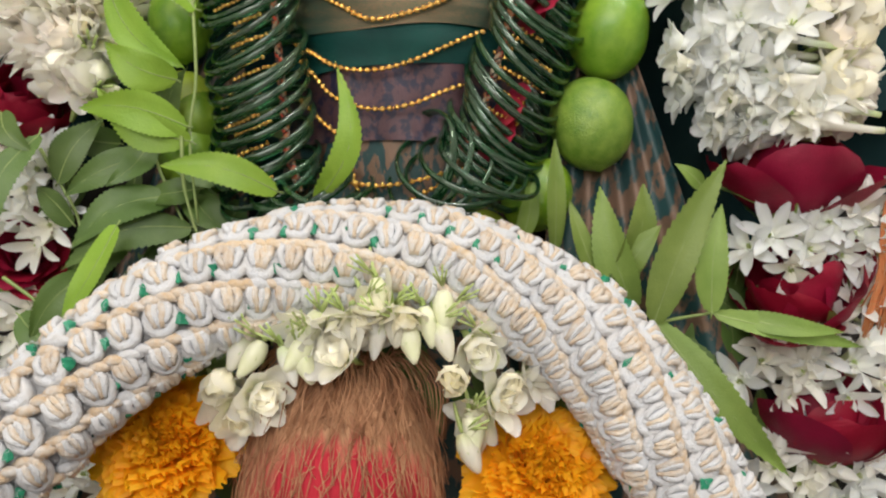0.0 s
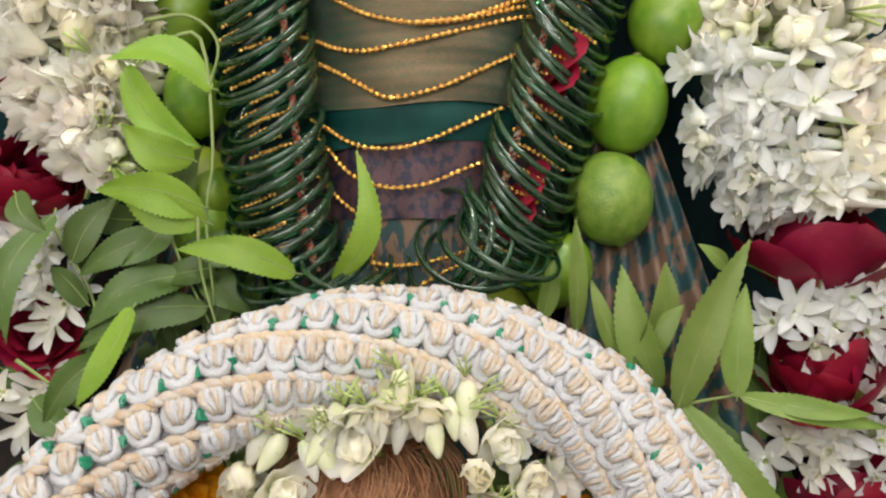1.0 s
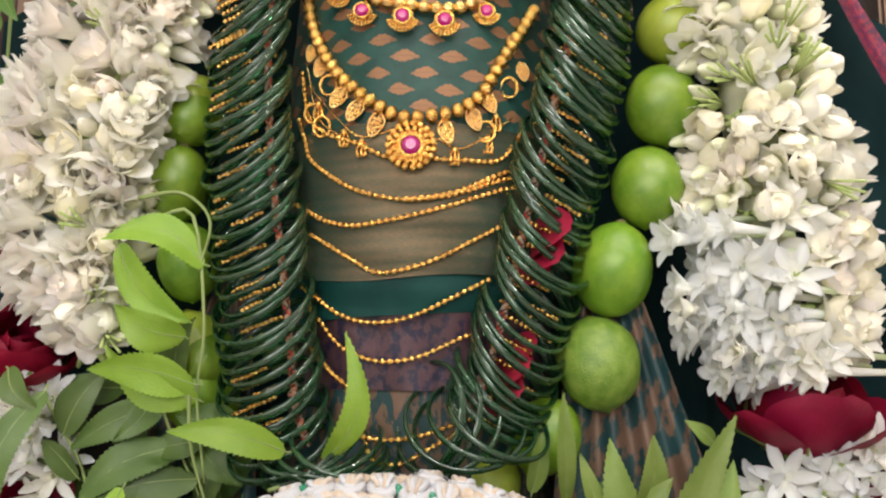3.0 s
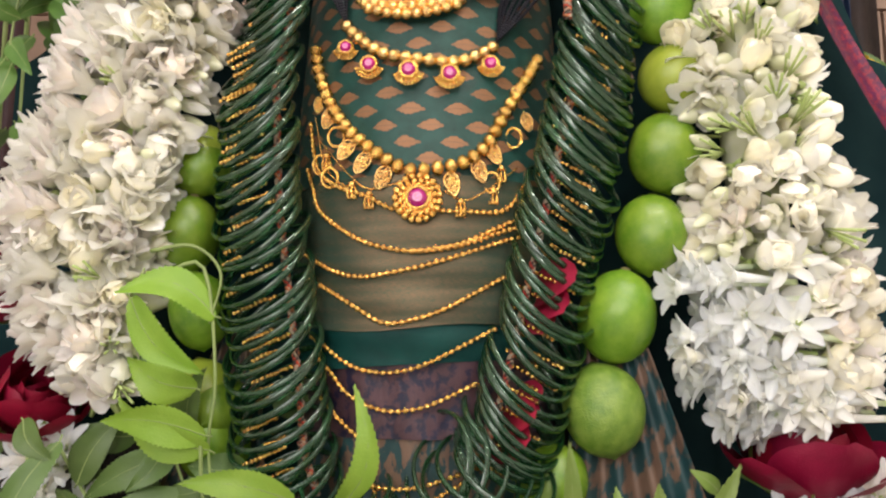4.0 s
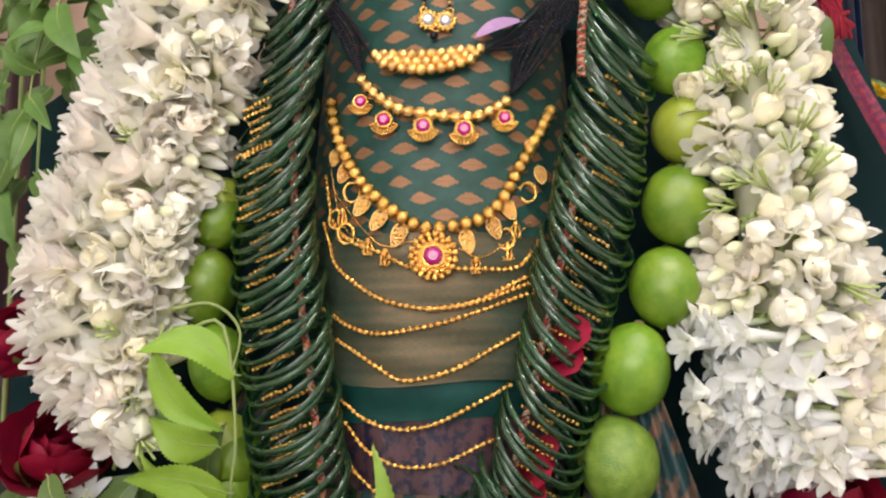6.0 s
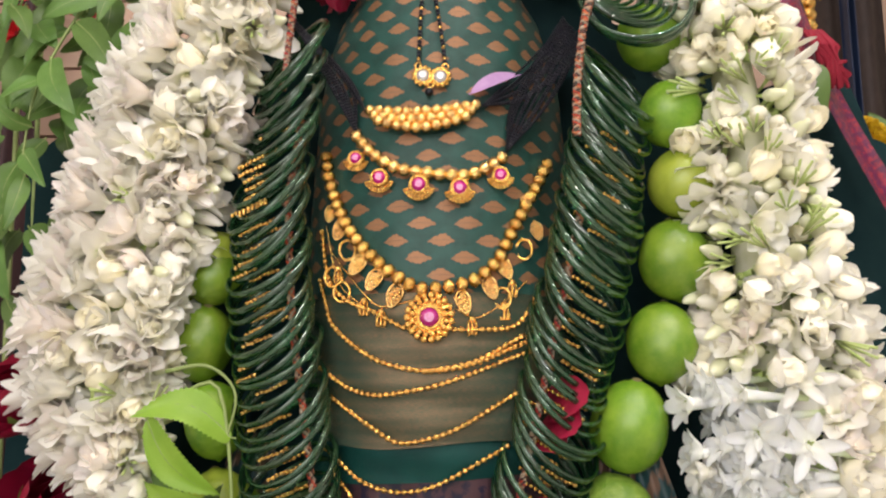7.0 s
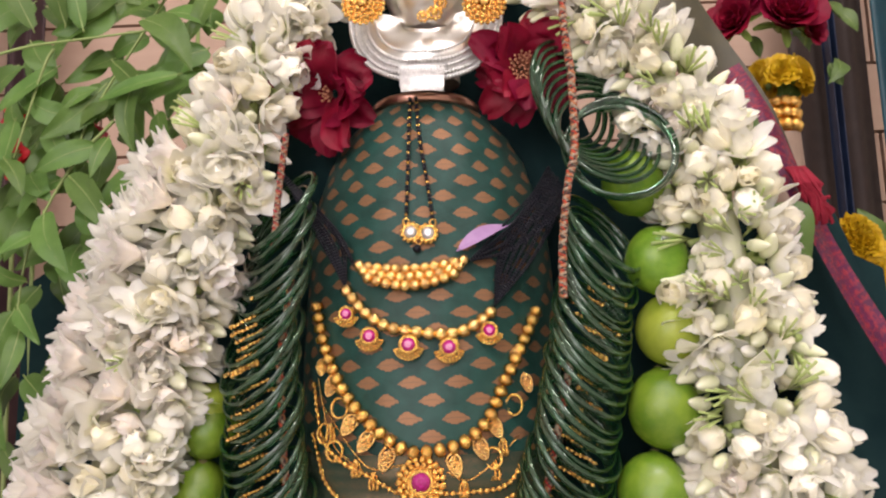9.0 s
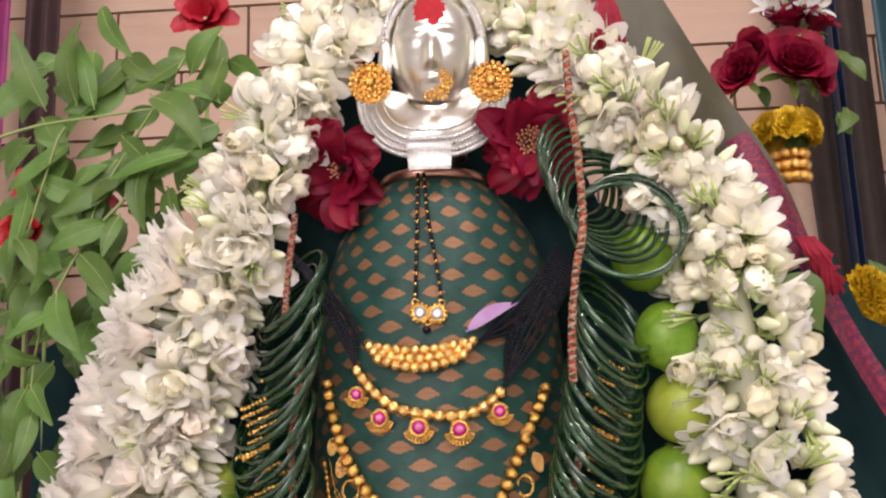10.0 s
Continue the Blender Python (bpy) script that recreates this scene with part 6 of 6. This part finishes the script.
# each band: a braided ridge with a row of round clusters below it
for a in range(BANDS):
    q0 = 2 * math.pi * a / BANDS
    ridge_tan = [sr.random() for _ in range(PER * 2 + 20)]
    for mi, mat in enumerate((YARN, YARN_TAN)):
        ridge = Geo()
        for b in range(PER * 2 + 20):
            s = (b + 0.5) / (PER * 2 + 20)
            if (ridge_tan[b] < 0.8) != (mi == 1) or not 0.03 < s < 0.97:
                continue
            p, n, d = tube_at(s, q0 + TWIST * s, 0.12)
            if n.y > 0.3:
                continue
            w = d.cross(n)
            # one plump slanting stitch, pointed at its lower end
            a0 = sr.uniform(0.85, 1.15)
            ridge.tube(spline([p - d * 0.72 - w * 0.22 - n * 0.25, p - d * 0.24 - w * 0.12 + n * 0.04, p + d * 0.10 + w * 0.10 + n * 0.10, p + d * 0.55 + w * 0.42 - n * 0.16], 8), lambda v: a0 * (0.13 + 0.15 * math.sin(math.pi * v ** 0.8)), 8)
        if ridge.v:
            part("ridge_braid", ridge, mat, handle, ("white", "tan")[mi] + " braided ridge of yarn")["kind"] = "stuff"
    for b in range(PER):
        s = (b + 0.5 + 0.5 * (a % 2)) / PER
        if not 0.04 < s < 0.96:
            continue
        q = q0 + TWIST * s
        p, n, d = tube_at(s, q, 0.0)
        w = d.cross(n).normalized()
        # step down towards the next ridge
        p, n, d = tube_at(s, q + (0.36 if tube_at(s, q + 0.1)[0].dot(w) > p.dot(w) else -0.36), -0.06)
        if n.y > 0.3:
            continue
        ob = new("stitch", sr.choice(KNOBS))
        ob.parent = handle
        m = Matrix((d.cross(n).normalized(), d, n)).transposed().to_4x4()
        ob.matrix_local = Matrix.Translation(p * CM) @ m @ Matrix.Rotation(sr.uniform(-0.4, 0.0), 4, "Z") @ Matrix.Diagonal((sr.uniform(0.95, 1.12), sr.uniform(0.94, 1.08) * (1 if sr.random() < 0.5 else -1), sr.uniform(0.85, 1.15), 1))
        if n.y < 0.1 and sr.random() < 0.6:
            p2 = p + d * 0.78 + d.cross(n) * sr.uniform(0.35, 0.6) + n * 0.24
            foil.ball(p2, (0.30, 0.22, 0.34), 5, 3, lump=1.2)
for i in range(9500):
    p, n, d = tube_at(sr.uniform(0.10, 0.92), sr.uniform(0, 6.2832), 0.22)
    if n.y < 0.4:
        e = n * sr.uniform(0.05, 0.34) + d * sr.uniform(-0.4, 0.4) + d.cross(n) * sr.uniform(-0.3, 0.3)
        fuzz.tube([p, p + e * 0.6 + n * 0.06, p + e], 0.013, 3)
part("yarn_fuzz", fuzz, YARN, handle, "fine loose yarn fibres")["kind"] = "stuff"
part("foil_chip", foil, GREEN_FOIL, handle, "green foil chips between the stitches", smooth=False)["kind"] = "stuff"
# dark cloth sheet; its colour also paints the shade between the leaves below
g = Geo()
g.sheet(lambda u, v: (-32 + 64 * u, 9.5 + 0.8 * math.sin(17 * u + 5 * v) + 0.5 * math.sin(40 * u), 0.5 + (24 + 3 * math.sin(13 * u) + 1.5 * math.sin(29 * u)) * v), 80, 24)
thing("base_cloth", "dark brown cloth sheet that stands for shade behind the leaves", "fabric", geo=g, mats=SHADE_BROWN)


# ---- behind the shrine ----
def ribbon(name, label, line, width, y0, mat, mats2=None):
    g = Geo()
    pts = spline([Vector((x, y0, z)) for x, z in line], 60)

    def at(u, v):
        i = min(60, int(round(v * 60)))
        d = (pts[min(60, i + 2)] - pts[max(0, i - 2)]).normalized()
        s = d.cross(Vector((0, 1, 0))).normalized()
        return pts[i] + s * width * (u - 0.5) + Vector((0, 0.3 * math.sin(9 * v + 4 * u) + 1.0 * u, 0))

    g.sheet(at, 8, 60, uvs=lambda u, v: (u * width, v * 42))
    return thing(name, label, "fabric", geo=g, mats=mat)


ribbon("sari_border", "magenta and copper woven sari border hung behind the garland", [(22.2, 68.0), (23.4, 65.8), (24.8, 63.2), (26.9, 57.4), (29.1, 52.2), (32.1, 46.4), (37.5, 37.2), (41.3, 27.0)], 2.1, 8.0, SASH)
ribbon("sari_edge", "dark olive green silk edge of the sari", [(14.6, 80.5), (18.0, 74.0), (20.6, 69.4), (23.0, 64.6), (24.8, 59.5)], 5.0, 8.6, surface("olive_silk", (0.07, 0.06, 0.03), (0.05, 0.045, 0.025), 0.5))
ribbon("sari_fall", "dark teal silk fall of the sari", [(25.0, 57.9), (27.9, 50.4), (30.7, 44.1), (34.4, 31.6)], 9.0, 10.5, DARK_CLOTH)
# a red gathered knot and a tassel
g = Geo()
knot = random.Random(3)
for i in range(60):
    x, z = knot.uniform(-1.2, 1.2), knot.uniform(-1, 1)
    g.tube([(x * 0.5 - 0.8, 0, 1.6), (x * 0.7 - 0.2 + 0.5 * z, -0.5 + 0.4 * z, 0.3), (x * 0.5 + 0.3 - 0.4 * z, 0.2 + 0.3 * x, -0.5), (x * 0.8 + 0.8, 0.3, -1.5 + z)], 0.13, 4)
ob = thing("red_tassel", "red thread tassel hanging over the sari border", "tassel", (26.6, 7.2, 58.5), geo=g, mats=CRIMSON)
g = Geo()
for i in range(50):
    x, z = knot.uniform(-1.3, 1.3), knot.uniform(-0.8, 0.8)
    g.tube([(x * 0.2, 0, 2.6), (x * 0.7, -0.4, 0.6), (x * 1.1, 0, -1.6 + z)], 0.08, 4)
thing("red_tassel", "red thread tassel hanging over the sari border", "tassel", (12.6, 3.0, 74.8), geo=g, mats=CRIMSON)

(ox, oz), = [(28.0, 21.0)]
g = Geo()
for i in range(70):
    x, z = knot.uniform(-1.3, 1.3), knot.uniform(-1.2, 1.2)
    g.tube(spline([(x * 0.3, 0, 4.5), (x * 0.8 - 0.3, -0.6, 1.5), (x * 1.1, -0.3, -1.5), (x * 1.3 - 0.5, 0.2, -4.2 + z)], 8), 0.05, 4)
thing("thread_tassel", "orange red silk thread tassel beside red roses", "tassel", (ox + 0.6, 3.6, oz), geo=g, mats=CORD_ORANGE)
# panelled wall
wall = thing("wall_panels", "pinkish beige wooden panels on the wall", "wall", kind="structure")
g = Geo()
g.box((0, 0, 0), (17.6, 1.6, 8.6))
BOARD = g.mesh("panel", [PANEL], False)
for j in range(16):
    for i in range(9):
        piece("panel", BOARD, wall, (-72 + 18 * i + 9 * (j % 2), 52, 26 + 9 * j), (0, 0, 1))
g = Geo()
g.box((0, 53.4, 92), (180, 1.0, 150))
part("backing", g, PLASTER, wall, smooth=False)

# flower stand with roses and marigolds
stand = thing("flower_stand", "beige pedestal with gold beads and yellow marigold ring", "stand")
(vx, vz), = [(33.9, 75.1)]
g = Geo()
g.tube([(vx, 30, 0.3), (vx, 30, vz - 14), (vx, 30, vz - 6)], lambda v: 2.2 - 0.5 * v, 16)
part("pedestal", g, surface("beige_stone", (0.30, 0.21, 0.16), (0.24, 0.165, 0.12), 0.6), stand)
for k in range(3):
    g = Geo()
    for i in range(12):
        q = 0.5236 * i
        g.ball((vx + 1.55 * math.cos(q), 30 + 1.55 * math.sin(q), vz - 5.2 + 1.15 * k), 0.56, 8, 6)
    part("bead_ring", g, GOLD, stand, "ring of gold beads")
for i in range(7):
    q = 0.898 * i
    piece("marigold", MARI[0], stand, (vx + 2.1 * math.cos(q), 30 + 2.1 * math.sin(q), vz - 0.2), (math.cos(q), math.sin(q), 0.3), i, (0.62, 0.62, 0.5))
for (x, z), d, s in zip([(34.8, 80.6), (30.4, 80.4), (35.2, 85.2), (37.4, 85.0), (31.4, 83.2), (37.0, 79.5)], ((0, -0.9, 0.3), (-0.6, -0.7, 0.2), (-0.2, -0.6, 0.7), (0.3, -0.6, 0.6), (-0.4, -0.8, -0.2), (0.5, -0.8, 0.0)), (1.2, 0.95, 0.9, 0.7, 0.7, 0.6)):
    rose((x, 29.5, z), d, s, int(s * 10) % 3, "red rose in an arrangement on a flower stand", x, "roses on the stand")
posy("white blooms on top of the rose arrangement", ((35.7, 87.9)[0], 29, (35.7, 87.9)[1]), 9, 3.0, 71, (0, -0.8, 0.5))
fr = random.Random(50)
sprig("dark leaves round the roses of a flower stand", [(((x, z), (x + fr.uniform(-3, 3), z - fr.uniform(1.5, 3))), 1.7) for x, z in ((vx + fr.uniform(-6, 7), vz + fr.uniform(-1, 9)) for _ in range(16))], 31.0, LEAF_DARK, group="stand leaves", seed=51)
# marigold and leaves lower down
(mx, mz), = [(38.8, 55.8)]
low = thing("marigold_posy", "yellow marigold blooms among dark leaves", "marigold")
for i in range(4):
    piece("marigold", MARI[0], low, (mx + 1.2 * (i % 2), 30.5, mz + 1.6 * (i - 1.5)), (-0.2 + 0.2 * i, -1, 0.1 * i), i, 0.95)
sprig("dark leaves round marigolds", [(((x, z), (x + fr.uniform(-3, 3), z + fr.uniform(2, 4))), 2.2) for x, z in ((mx + fr.uniform(-4, 5), mz + fr.uniform(-4, 6)) for _ in range(12))], 31.5, LEAF_DARK, group="stand leaves", seed=52)
# hanging fabrics at the side
for n, (x, w, y, mat, lab) in enumerate(((45.5, 9, 44, surface("brown_drape", (0.055, 0.034, 0.028), (0.038, 0.024, 0.02), 0.7), "dark brown hanging curtain"), (44.0, 1.6, 40, surface("navy_trim", (0.015, 0.03, 0.07), (0.01, 0.02, 0.05), 0.5), "narrow navy blue curtain edge"), (50.0, 6, 36, surface("teal_drape", (0.007, 0.06, 0.08), (0.006, 0.042, 0.06), 0.5), "teal silk hanging curtain"), (-50.5, 4.5, 42, surface("maroon_drape", (0.05, 0.018, 0.018), (0.033, 0.012, 0.014), 0.7), "dark maroon hanging curtain"), (-56.5, 6, 40, surface("magenta_drape", (0.25, 0.012, 0.13), (0.18, 0.009, 0.10), 0.5), "magenta silk curtain hung at the side"))):
    g = Geo()
    g.sheet(lambda u, v: (x + w * (u - 0.5), y + 0.7 * math.sin(u * 14 + v), -60 + 190 * v), 40, 12)
    thing("curtain", lab, "curtain", group="hung fabrics", geo=g, mats=mat)
# red flowers behind the branch, on stems
spray = thing("red_flower_spray", "bright red flowers on stems behind a green neem branch", "flowers")
for (x, z), s in zip([(-33.7, 68.7), (-29.7, 67.3), (-20.1, 83.3), (-35.4, 64.9)], (0.9, 0.8, 1.0, 0.8)):
    g = Geo()
    for i in range(14):
        g.petal(2.4 * i, s * (1.8 + 0.1 * i), s * 2.2, 0.2 + 0.05 * i, 0.6 + 0.09 * i, 0.2, 0.0, nv=5, nu=4, wave=0.03)
    p = part("flower", g, surface("bright_red_petal", (0.48, 0.012, 0.025), (0.36, 0.008, 0.02), 0.5), spray)
    p.matrix_local = Matrix.Translation(Vector((x, 16, z)) * CM) @ turn_to((0.1, -1, 0.1))
    g = Geo()
    g.tube([(x, 16.5, z), (x + 0.5, 17.2, z * 0.5), (x + 1, 18, 0.2)], 0.2, 6)
    part("stem", g, STEM, spray)
